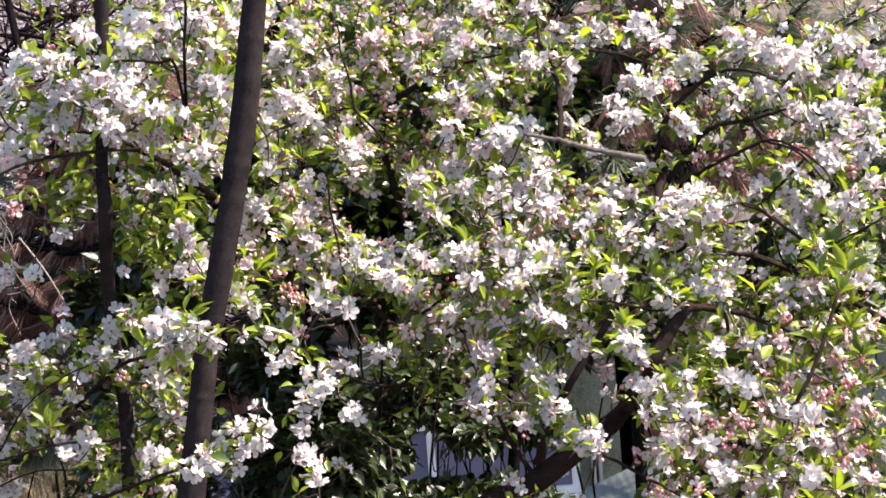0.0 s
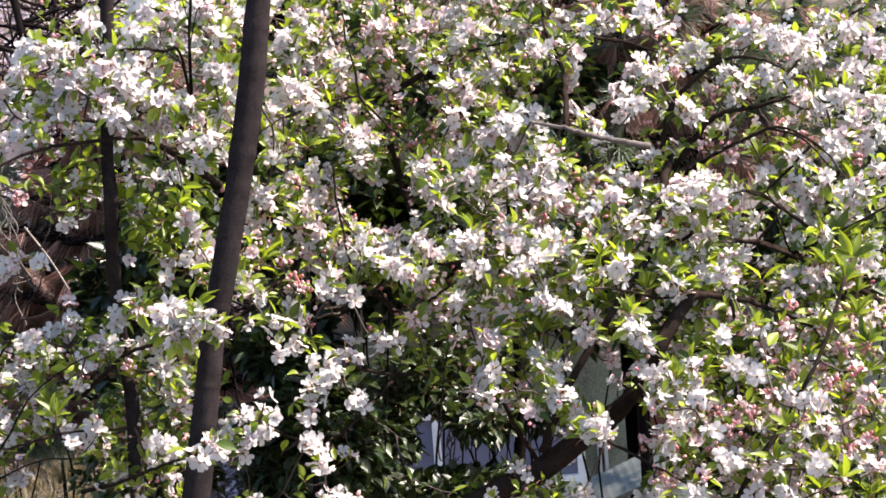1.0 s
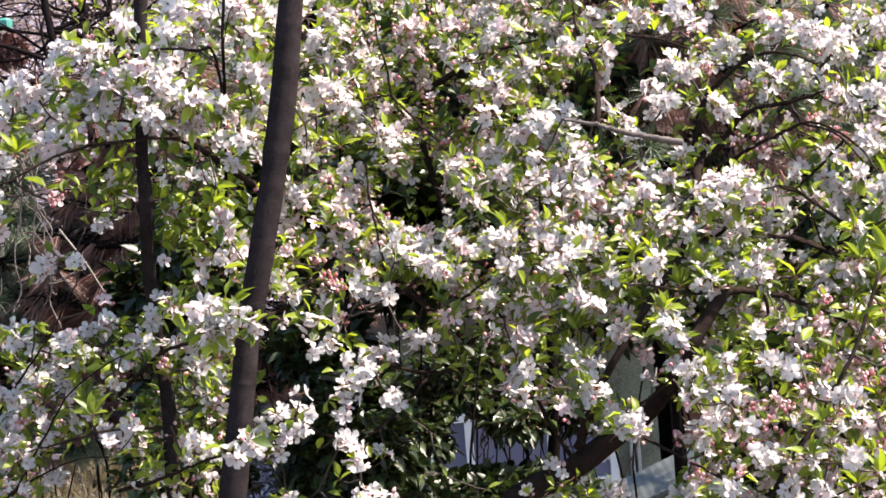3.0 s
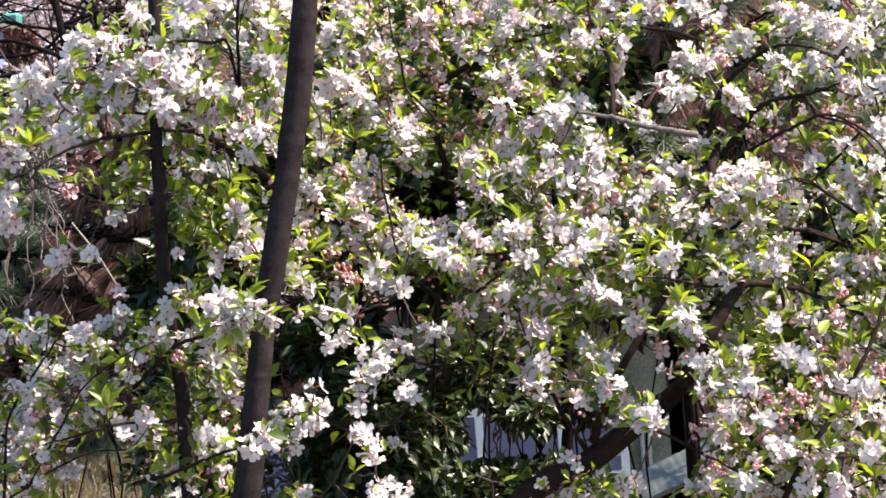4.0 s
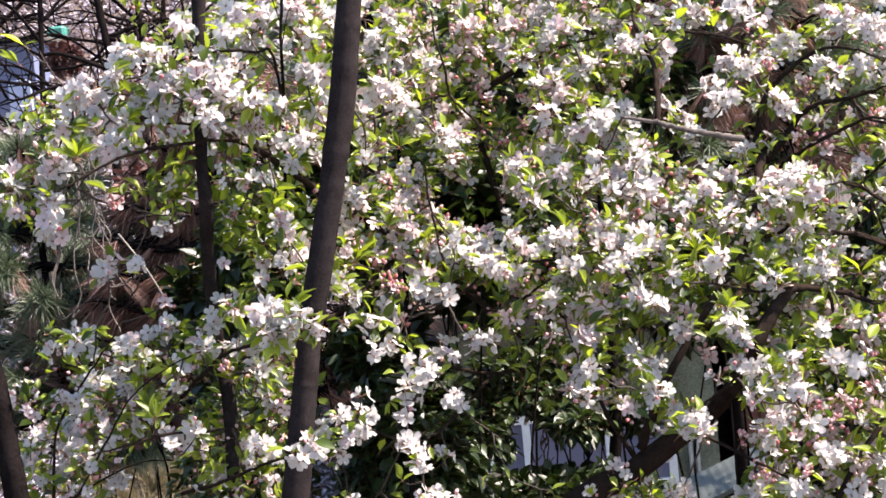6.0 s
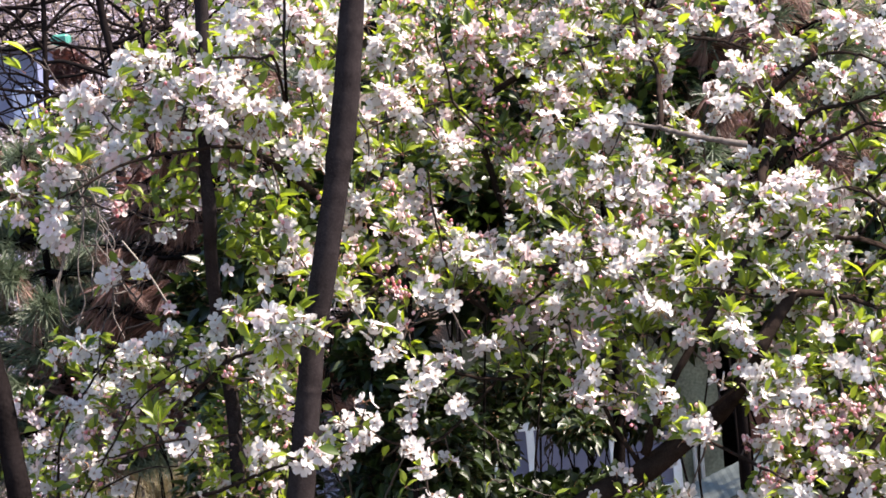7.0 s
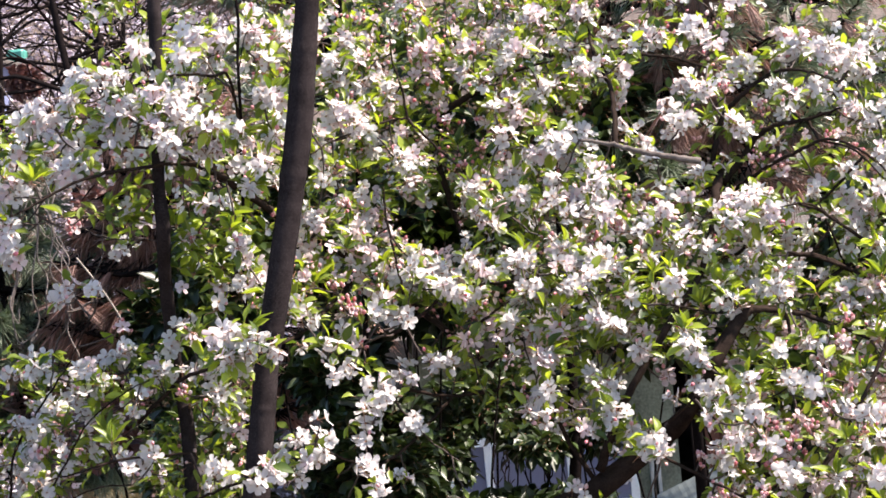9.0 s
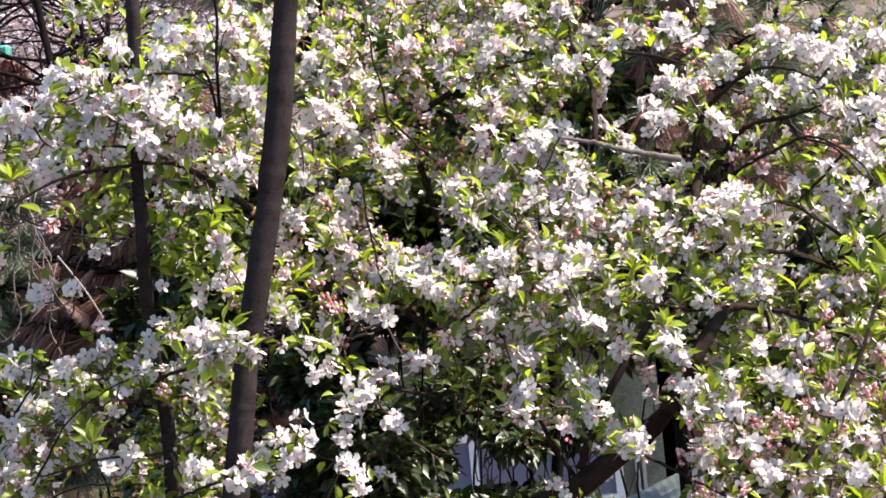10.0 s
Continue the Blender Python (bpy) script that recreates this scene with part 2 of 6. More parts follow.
# ---- small pieces ----
def petal_points(length, width, cup, twist):
    """One petal along +y: narrow claw, broad rounded blade, hollowed and curled at the rim."""
    rows = []
    for v, w in ((0.0, 0.12), (0.26, 0.70), (0.60, 1.0), (0.88, 0.84), (1.0, 0.36)):
        for u in (-1, 0, 1):
            y = length * v
            x = width * 0.5 * w * u
            z = cup * length * (v ** 1.5) * 0.55 + 0.16 * width * w * u * u + twist * x * v
            if v > 0.8:
                z -= 0.10 * length * (v - 0.8) * 3
            rows.append((x, y, z))
    faces = []
    for i in range(4):
        for k in range(2):
            faces.append((i * 3 + k, i * 3 + k + 1, (i + 1) * 3 + k + 1, (i + 1) * 3 + k))
    return np.array(rows), faces


def blossom_shape(cup, seed, ragged=False):
    """A five-petalled flower, 1 across, facing +z: petals, a tuft of stamens, a green cup and a thin stalk."""
    r, shape = random.Random(seed), Shape()
    for k in range(5):
        if ragged and r.random() < 0.22:
            continue
        v, f = petal_points(0.48 * r.uniform(0.84, 1.06), 0.38 * r.uniform(0.84, 1.12), cup + r.uniform(-0.3, 0.3), r.uniform(-0.6, 0.6))
        v[:, 1] += 0.045
        a = 2 * math.pi * k / 5 + r.uniform(-0.13, 0.13)
        c, s = math.cos(a), math.sin(a)
        shape.add(np.c_[v[:, 0] * c - v[:, 1] * s, v[:, 0] * s + v[:, 1] * c, v[:, 2]], f, 0)
    for k in range(9):
        a, h, lean = r.uniform(0, 6.283), r.uniform(0.14, 0.22), r.uniform(0.03, 0.12)
        x, y = math.cos(a), math.sin(a)
        tip = (x * lean, y * lean, h)
        shape.add([(-y * 0.008, x * 0.008, 0), (y * 0.008, -x * 0.008, 0), tip], [(0, 1, 2)], 1)
        shape.add([(tip[0] - 0.016, tip[1], h), (tip[0] + 0.016, tip[1], h), (tip[0], tip[1] + 0.016, h + 0.015)], [(0, 1, 2)], 2)
    tube(shape, [(0, 0, -0.62), (0.02, 0.01, -0.3), (0, 0, -0.10), (0, 0, 0.03)], [0.014, 0.014, 0.045, 0.075], 5, slot=3)
    return shape


BLOSSOMS = [blossom_shape(c, s) for c, s in ((0.10, 1), (0.28, 2), (0.5, 3), (0.0, 4), (0.85, 5), (0.35, 6))] + [blossom_shape(c, s, True) for c, s in ((0.4, 7), (0.7, 8), (-0.2, 9), (1.2, 10))]


def bud_shape(seed):
    """A closed bud on its stalk, 1 long, pointing to +z."""
    r, shape = random.Random(seed), Shape()
    rings = ((0.0, 0.10), (0.14, 0.30), (0.40, 0.40), (0.68, 0.33), (0.90, 0.15), (1.0, 0.03))
    tube(shape, [(0.03 * math.sin(3 * z + seed), 0, z) for z, _ in rings], [w for _, w in rings], 7, 0.05, 0)
    tube(shape, [(0.25 * r.uniform(-1, 1), 0, -1.6), (0.05, 0, -0.6), (0, 0, 0.02)], [0.05, 0.05, 0.13], 5, slot=1)
    return shape


BUDS = [bud_shape(s) for s in (1, 2, 3)]


def leaf_shape(fold, droop, wave, width=0.58):
    """A pointed oval leaf along +y, 1 long, folded along its midrib and drooping to the tip."""
    shape, rows = Shape(), []
    for v, w in ((0.0, 0.04), (0.12, 0.42), (0.34, 0.92), (0.58, 0.95), (0.80, 0.58), (0.93, 0.22), (1.0, 0.0)):
        z = -droop * v * v + 0.04 * math.sin(v * 5 + wave)
        for u in (-1, 0, 1):
            rows.append((0.5 * width * w * u, v, z + fold * 0.5 * width * w * abs(u) + 0.02 * math.sin(9 * v + wave) * u))
    faces = []
    for i in range(6):
        for k in range(2):
            faces.append((i * 3 + k, i * 3 + k + 1, (i + 1) * 3 + k + 1, (i + 1) * 3 + k))
    shape.add(rows, faces, 0)
    tube(shape, [(0, -0.3, 0.03), (0, -0.12, 0.0), (0, 0.03, 0.0)], [0.018, 0.015, 0.014], 4, slot=1, capped=False)
    return shape


LEAVES = [leaf_shape(f, d, w) for f, d, w in ((0.45, 0.20, 0.0), (0.75, 0.35, 2.0), (0.25, 0.10, 4.0), (1.0, 0.25, 1.0))] + [leaf_shape(f, d, w, 0.36) for f, d, w in ((0.6, 0.15, 0.5), (0.9, 0.3, 3.0))]


def leaf_stuff(shapes, rest, name, materials, parent, label):
    """Joins many small pieces into one mesh of kind "stuff"."""
    joined = Shape()
    for kind, m in rest:
        joined.merged(shapes[kind], m)
    if rest:
        part(name, joined.mesh(name, materials), parent, label, kind="stuff")


def spread_pieces(items, singles, shapes, materials, one, many, parent, label, per_tone=None):
    """items: (kind, pose, tone). The nearest ones become parts of their own on shared meshes, the others one mesh for each tone."""
    items.sort(key=lambda it: it[1].translation.y)
    shared = {}
    for kind, m, tone in items[:singles]:
        if (kind, tone) not in shared:
            shared[kind, tone] = shapes[kind].mesh(one, materials[tone])
        ob = part(one, shared[kind, tone], parent)
        ob.matrix_local = m
    for tone in sorted({it[2] for it in items[singles:]}):
        leaf_stuff(shapes, [(k, m) for k, m, t in items[singles:] if t == tone], many, materials[tone], parent, label[tone])


# ---- the crab apple tree ----
# Limbs and branches, each from its root outwards: x, y, z and radius in metres.
BOUGH_1 = [(0.067, 3.897, 0.696, 0.0300), (0.148, 3.868, 0.778, 0.0275), (0.278, 3.866, 0.836, 0.0257), (0.394, 3.849, 0.912, 0.0210), (0.448, 3.810, 0.961, 0.0211), (0.498, 3.771, 1.025, 0.0187), (0.533, 3.736, 1.098, 0.0175), (0.575, 3.754, 1.155, 0.0155), (0.613, 3.760, 1.197, 0.0134), (0.645, 3.785, 1.202, 0.0073), (0.714, 3.800, 1.189, 0.0063), (0.814, 3.827, 1.145, 0.0041), (0.893, 3.856, 1.103, 0.0032)]
BOUGH_2 = [(0.280, 3.830, 0.881, 0.0110), (0.322, 3.790, 0.989, 0.0095), (0.362, 3.770, 1.062, 0.0088), (0.474, 3.811, 1.207, 0.0078), (0.542, 3.860, 1.283, 0.0071), (0.593, 3.952, 1.386, 0.0082), (0.620, 4.035, 1.458, 0.0111), (0.647, 4.109, 1.499, 0.0085)]
BOUGH_3 = [(0.574, 3.930, 1.524, 0.0078), (0.542, 3.925, 1.531, 0.0074), (0.490, 3.920, 1.545, 0.0064), (0.440, 3.915, 1.559, 0.0057), (0.393, 3.925, 1.577, 0.0055), (0.352, 3.930, 1.588, 0.0038), (0.313, 3.920, 1.598, 0.0028)]
BOUGH_4 = [(0.391, 3.930, 1.575, 0.0062), (0.400, 3.990, 1.636, 0.0062), (0.408, 4.080, 1.701, 0.0056), (0.397, 4.150, 1.761, 0.0049), (0.385, 4.220, 1.813, 0.0044), (0.386, 4.290, 1.877, 0.0036)]
BOUGH_5 = [(0.616, 4.160, 1.452, 0.0075), (0.644, 4.180, 1.538, 0.0068), (0.661, 4.185, 1.597, 0.0064), (0.691, 4.170, 1.639, 0.0058), (0.724, 4.155, 1.667, 0.0056), (0.760, 4.140, 1.694, 0.0050), (0.811, 4.097, 1.709, 0.0040), (0.862, 4.035, 1.695, 0.0028), (0.898, 3.980, 1.668, 0.0022)]
BOUGH_6 = [(0.655, 4.165, 1.462, 0.0085), (0.706, 4.160, 1.516, 0.0088), (0.737, 4.140, 1.561, 0.0072), (0.778, 4.110, 1.584, 0.0052), (0.846, 4.060, 1.592, 0.0043), (0.907, 3.980, 1.610, 0.0022)]
BOUGH_7 = [(0.849, 4.074, 1.588, 0.0034), (0.856, 4.003, 1.545, 0.0034), (0.916, 3.940, 1.515, 0.0025), (0.953, 3.856, 1.450, 0.0016)]
BOUGH_8 = [(0.683, 4.150, 1.447, 0.0055), (0.728, 4.080, 1.482, 0.0050), (0.770, 4.030, 1.508, 0.0047), (0.816, 4.000, 1.527, 0.0042), (0.865, 3.950, 1.544, 0.0034), (0.921, 3.920, 1.516, 0.0030), (0.968, 3.900, 1.469, 0.0022)]
BOUGH_9 = [(1.121, 3.967, 1.098, 0.0084), (1.001, 3.968, 1.184, 0.0067), (0.920, 3.938, 1.225, 0.0066), (0.865, 3.905, 1.261, 0.0066), (0.798, 3.870, 1.294, 0.0057), (0.728, 3.823, 1.311, 0.0032)]
BOUGH_10 = [(0.870, 3.927, 1.260, 0.0041), (0.759, 3.830, 1.217, 0.0032), (0.700, 3.754, 1.204, 0.0016)]
BOUGH_11 = [(0.870, 3.927, 1.260, 0.0050), (0.939, 3.893, 1.290, 0.0049), (0.980, 3.856, 1.313, 0.0032), (1.076, 3.834, 1.361, 0.0024)]
BOUGH_12 = [(0.951, 3.918, 1.281, 0.0041), (0.873, 3.909, 1.350, 0.0033), (0.809, 3.888, 1.401, 0.0024), (0.764, 3.844, 1.415, 0.0016)]
BOUGH_13 = [(0.868, 3.918, 1.263, 0.0025), (0.842, 3.891, 1.336, 0.0024), (0.821, 3.840, 1.370, 0.0016)]
BOUGH_14 = [(0.113, 4.118, 1.143, 0.0066), (0.043, 4.213, 1.383, 0.0077), (-0.006, 4.286, 1.602, 0.0088), (0.030, 4.281, 1.694, 0.0088), (0.100, 4.243, 1.734, 0.0077), (0.156, 4.199, 1.760, 0.0058), (0.208, 4.147, 1.773, 0.0038), (0.284, 4.093, 1.784, 0.0019)]
BOUGH_15 = [(-0.138, 3.884, 1.215, 0.0045), (-0.060, 3.888, 1.258, 0.0035), (-0.019, 3.876, 1.293, 0.0036), (0.031, 3.853, 1.310, 0.0036), (0.128, 3.818, 1.308, 0.0027), (0.189, 3.791, 1.318, 0.0017)]
BOUGH_16 = [(-0.043, 3.935, 1.158, 0.0045), (0.022, 3.888, 1.201, 0.0036), (0.074, 3.837, 1.239, 0.0035), (0.118, 3.782, 1.271, 0.0018)]
BOUGH_17 = [(0.071, 4.211, 1.083, 0.0078), (-0.016, 4.222, 1.170, 0.0077), (-0.116, 4.231, 1.260, 0.0088), (-0.260, 4.126, 1.401, 0.0094), (-0.365, 3.930, 1.498, 0.0092), (-0.418, 3.780, 1.560, 0.0082), (-0.459, 3.660, 1.604, 0.0066), (-0.497, 3.520, 1.630, 0.0042), (-0.551, 3.450, 1.630, 0.0036), (-0.629, 3.420, 1.626, 0.0034), (-0.686, 3.400, 1.616, 0.0031), (-0.729, 3.380, 1.599, 0.0027), (-0.778, 3.360, 1.575, 0.0020), (-0.815, 3.350, 1.561, 0.0014)]
BOUGH_18 = [(-0.107, 3.900, 1.299, 0.0036), (-0.118, 3.916, 1.387, 0.0027), (-0.129, 3.927, 1.475, 0.0027), (-0.128, 3.928, 1.538, 0.0017)]
BOUGH_19 = [(0.020, 4.104, 1.587, 0.0037), (-0.034, 4.111, 1.650, 0.0029), (-0.062, 4.103, 1.687, 0.0028), (-0.068, 4.109, 1.751, 0.0028), (-0.084, 4.117, 1.817, 0.0019), (-0.085, 4.124, 1.883, 0.0019)]
BOUGH_20 = [(-0.062, 4.118, 1.687, 0.0028), (-0.115, 4.079, 1.683, 0.0028), (-0.223, 3.890, 1.651, 0.0018), (-0.265, 3.747, 1.624, 0.0017)]
BOUGH_21 = [(-0.989, 3.744, 0.867, 0.0036), (-0.955, 3.706, 1.041, 0.0029), (-0.907, 3.661, 1.116, 0.0024), (-0.843, 3.616, 1.188, 0.0023), (-0.780, 3.571, 1.258, 0.0017), (-0.722, 3.526, 1.343, 0.0016)]
BOUGH_22 = [(-0.910, 3.636, 0.919, 0.0024), (-0.820, 3.605, 1.047, 0.0023), (-0.758, 3.571, 1.129, 0.0017), (-0.677, 3.536, 1.184, 0.0016), (-0.612, 3.498, 1.212, 0.0016)]
BOUGH_23 = [(-0.959, 3.684, 0.895, 0.0029), (-0.858, 3.629, 0.952, 0.0024), (-0.761, 3.572, 0.994, 0.0017), (-0.674, 3.513, 1.005, 0.0016)]
BOUGH_24 = [(-0.571, 3.646, 1.036, 0.0024), (-0.703, 3.602, 1.043, 0.0029), (-0.777, 3.558, 1.034, 0.0023), (-0.836, 3.514, 1.030, 0.0016)]
BOUGH_25 = [(0.630, 3.593, 0.746, 0.0069), (0.693, 3.581, 0.860, 0.0057), (0.747, 3.597, 0.923, 0.0058), (0.804, 3.618, 0.997, 0.0046), (0.863, 3.647, 1.082, 0.0047), (0.937, 3.711, 1.223, 0.0035)]
BOUGH_26 = [(0.383, 3.715, 0.971, 0.0048), (0.434, 3.628, 1.016, 0.0035), (0.468, 3.544, 1.066, 0.0023)]
BOUGH_27 = [(0.359, 3.741, 0.945, 0.0036), (0.421, 3.673, 0.913, 0.0035), (0.469, 3.611, 0.890, 0.0035), (0.558, 3.539, 0.840, 0.0023)]
BOUGH_28 = [(0.286, 3.986, 0.813, 0.0062), (0.220, 3.994, 0.941, 0.0051), (0.190, 3.984, 1.048, 0.0041), (0.147, 3.972, 1.156, 0.0041), (0.114, 3.942, 1.239, 0.0021)]
BOUGH_29 = [(-0.220, 4.264, 1.335, 0.0065), (-0.319, 4.005, 1.246, 0.0041), (-0.408, 3.837, 1.219, 0.0039), (-0.493, 3.757, 1.254, 0.0029), (-0.578, 3.682, 1.263, 0.0019)]
BOUGH_30 = [(0.104, 4.123, 1.037, 0.0053), (-0.027, 4.027, 1.048, 0.0041), (-0.126, 3.945, 1.082, 0.0040), (-0.172, 3.828, 1.089, 0.0029), (-0.209, 3.665, 1.019, 0.0018)]
BOUGH_31 = [(-0.029, 4.116, 1.029, 0.0042), (-0.136, 3.918, 0.959, 0.0035), (-0.206, 3.751, 0.955, 0.0030), (-0.309, 3.593, 1.028, 0.0018)]
BOUGH_32 = [(0.647, 4.158, 1.133, 0.0085), (0.713, 4.038, 1.061, 0.0062), (0.789, 3.928, 1.003, 0.0050), (0.893, 3.810, 0.936, 0.0039), (0.979, 3.726, 0.917, 0.0019)]
BOUGH_33 = [(0.566, 4.102, 1.052, 0.0083), (0.598, 3.943, 0.942, 0.0061), (0.636, 3.785, 0.839, 0.0049), (0.687, 3.690, 0.792, 0.0029), (0.765, 3.616, 0.777, 0.0018)]
BOUGH_34 = [(-0.461, 3.955, 1.579, 0.0060), (-0.493, 3.906, 1.706, 0.0050), (-0.542, 3.852, 1.759, 0.0039), (-0.668, 3.793, 1.744, 0.0029), (-0.799, 3.735, 1.754, 0.0019)]
BOUGH_35 = [(-0.007, 4.384, 1.588, 0.0066), (-0.172, 4.375, 1.755, 0.0045), (-0.228, 4.254, 1.837, 0.0032), (-0.266, 4.105, 1.885, 0.0021)]
BOUGH_36 = [(0.269, 4.230, 1.335, 0.0054), (0.343, 4.219, 1.424, 0.0043), (0.315, 4.234, 1.561, 0.0032), (0.274, 4.255, 1.713, 0.0022)]
BOUGH_37 = [(0.070, 4.158, 1.089, 0.0064), (0.187, 4.145, 1.214, 0.0053), (0.284, 4.104, 1.302, 0.0042), (0.355, 4.015, 1.315, 0.0021)]
BOUGH_38 = [(0.607, 4.219, 1.279, 0.0054), (0.687, 4.159, 1.303, 0.0042), (0.731, 4.142, 1.392, 0.0031), (0.738, 4.092, 1.433, 0.0021)]
BOUGH_39 = [(0.935, 4.166, 1.227, 0.0053), (1.025, 4.164, 1.366, 0.0053), (1.073, 4.162, 1.508, 0.0042), (1.109, 4.157, 1.650, 0.0032)]
BOUGH_40 = [(-0.678, 3.690, 1.104, 0.0047), (-0.571, 3.592, 1.191, 0.0042), (-0.486, 3.489, 1.225, 0.0036), (-0.415, 3.387, 1.253, 0.0026), (-0.340, 3.293, 1.262, 0.0017)]
BOUGH_41 = [(-0.701, 3.706, 0.898, 0.0048), (-0.597, 3.596, 0.935, 0.0037), (-0.509, 3.487, 0.978, 0.0031), (-0.437, 3.377, 1.011, 0.0026), (-0.359, 3.268, 1.039, 0.0017)]
BOUGH_42 = [(0.385, 4.200, 1.794, 0.0035), (0.449, 4.180, 1.786, 0.0034), (0.513, 4.170, 1.777, 0.0034), (0.576, 4.160, 1.762, 0.0030), (0.641, 4.150, 1.733, 0.0022)]
BOUGH_43 = [(0.928, 3.920, 1.498, 0.0036), (0.895, 3.930, 1.463, 0.0036), (0.860, 3.940, 1.430, 0.0033), (0.830, 3.950, 1.405, 0.0022)]
BOUGH_44 = [(0.765, 3.900, 1.413, 0.0026), (0.814, 3.900, 1.394, 0.0032), (0.856, 3.900, 1.362, 0.0036), (0.905, 3.910, 1.323, 0.0040), (0.962, 3.930, 1.273, 0.0045)]
BOUGH_45 = [(0.854, 3.900, 1.363, 0.0028), (0.825, 3.880, 1.339, 0.0028), (0.792, 3.860, 1.310, 0.0020)]
BOUGH_46 = [(0.442, 3.780, 1.232, 0.0022), (0.496, 3.770, 1.219, 0.0026), (0.548, 3.770, 1.204, 0.0030), (0.610, 3.770, 1.196, 0.0035)]
BOUGH_47 = [(0.400, 3.760, 0.965, 0.0034), (0.448, 3.740, 1.000, 0.0032), (0.499, 3.720, 1.040, 0.0026)]
BOUGH_48 = [(0.732, 3.850, 1.303, 0.0030), (0.783, 3.860, 1.296, 0.0034), (0.833, 3.880, 1.276, 0.0040), (0.867, 3.900, 1.260, 0.0044)]
BOUGH_49 = [(0.618, 3.760, 1.201, 0.0100), (0.651, 3.770, 1.201, 0.0075), (0.702, 3.790, 1.185, 0.0052), (0.713, 3.800, 1.144, 0.0035)]
BOUGH_50 = [(-0.459, 3.660, 1.607, 0.0034), (-0.502, 3.500, 1.643, 0.0032), (-0.539, 3.460, 1.662, 0.0030), (-0.590, 3.440, 1.671, 0.0026), (-0.654, 3.440, 1.682, 0.0016)]
BOUGH_51 = [(-0.418, 3.780, 1.560, 0.0040), (-0.396, 3.620, 1.705, 0.0032), (-0.391, 3.480, 1.790, 0.0030), (-0.419, 3.440, 1.791, 0.0028), (-0.478, 3.440, 1.800, 0.0026), (-0.548, 3.460, 1.794, 0.0022), (-0.624, 3.480, 1.786, 0.0014)]
BOUGHS = (BOUGH_1, BOUGH_2, BOUGH_3, BOUGH_4, BOUGH_5, BOUGH_6, BOUGH_7, BOUGH_8, BOUGH_9, BOUGH_10, BOUGH_11, BOUGH_12, BOUGH_13, BOUGH_14, BOUGH_15, BOUGH_16, BOUGH_17, BOUGH_18, BOUGH_19, BOUGH_20, BOUGH_21, BOUGH_22, BOUGH_23, BOUGH_24, BOUGH_25, BOUGH_26, BOUGH_27, BOUGH_28, BOUGH_29, BOUGH_30, BOUGH_31, BOUGH_32, BOUGH_33, BOUGH_34, BOUGH_35, BOUGH_36, BOUGH_37, BOUGH_38, BOUGH_39, BOUGH_40, BOUGH_41, BOUGH_42, BOUGH_43, BOUGH_44, BOUGH_45, BOUGH_46, BOUGH_47, BOUGH_48, BOUGH_49, BOUGH_50, BOUGH_51)
# The bough whose bark colour is lightened to look sunlit.
SUNLIT_BOUGH = BOUGH_3
# Sprays along the boughs: x, y, z and radius of each, bough by bough.
WHITE_UPPER_LEFT = [
    (-0.633, 4.007, 1.898, 0.0410), (-0.625, 3.558, 1.808, 0.0340), (-0.687, 3.569, 1.825, 0.0320), (-0.717, 3.598, 1.814, 0.0200),
    (-0.466, 3.563, 1.873, 0.0450), (-0.415, 3.599, 1.860, 0.0400), (-0.467, 3.417, 1.831, 0.0260), (-0.348, 3.564, 1.868, 0.0396),
    (-0.307, 3.795, 1.869, 0.0400), (-0.340, 3.620, 1.826, 0.0276), (-0.447, 3.591, 1.817, 0.0340), (-0.317, 3.526, 1.746, 0.0370),
    (-0.313, 3.614, 1.708, 0.0207), (-0.516, 3.457, 1.778, 0.0390), (-0.476, 3.516, 1.760, 0.0450), (-0.496, 3.520, 1.734, 0.0330),
    (-0.693, 3.409, 1.770, 0.0270), (-0.747, 3.448, 1.754, 0.0370), (-0.790, 3.459, 1.742, 0.0310), (-0.816, 3.585, 1.712, 0.0270),
    (-0.636, 3.558, 1.747, 0.0380), (-0.581, 3.437, 1.750, 0.0280),
]
WHITE_LEFT = [
    (-0.662, 3.563, 1.721, 0.0320), (-0.613, 3.429, 1.693, 0.0260), (-0.555, 3.527, 1.717, 0.0200), (-0.470, 3.428, 1.702, 0.0410),
    (-0.424, 3.402, 1.692, 0.0320), (-0.510, 3.575, 1.674, 0.0430), (-0.438, 3.441, 1.656, 0.0410), (-0.514, 3.443, 1.668, 0.0260),
    (-0.398, 3.602, 1.682, 0.0270), (-0.367, 3.602, 1.656, 0.0322), (-0.320, 3.545, 1.667, 0.0184), (-0.751, 3.593, 1.690, 0.0430),
    (-0.704, 3.508, 1.680, 0.0270), (-0.769, 3.534, 1.669, 0.0220), (-0.713, 3.438, 1.636, 0.0390), (-0.773, 3.584, 1.629, 0.0230),
    (-0.614, 3.537, 1.655, 0.0220), (-0.488, 3.591, 1.633, 0.0280), (-0.402, 3.577, 1.614, 0.0270), (-0.343, 3.497, 1.614, 0.0314),
    (-0.332, 3.523, 1.580, 0.0224), (-0.368, 3.436, 1.573, 0.0201), (-0.833, 3.423, 1.614, 0.0410),
]
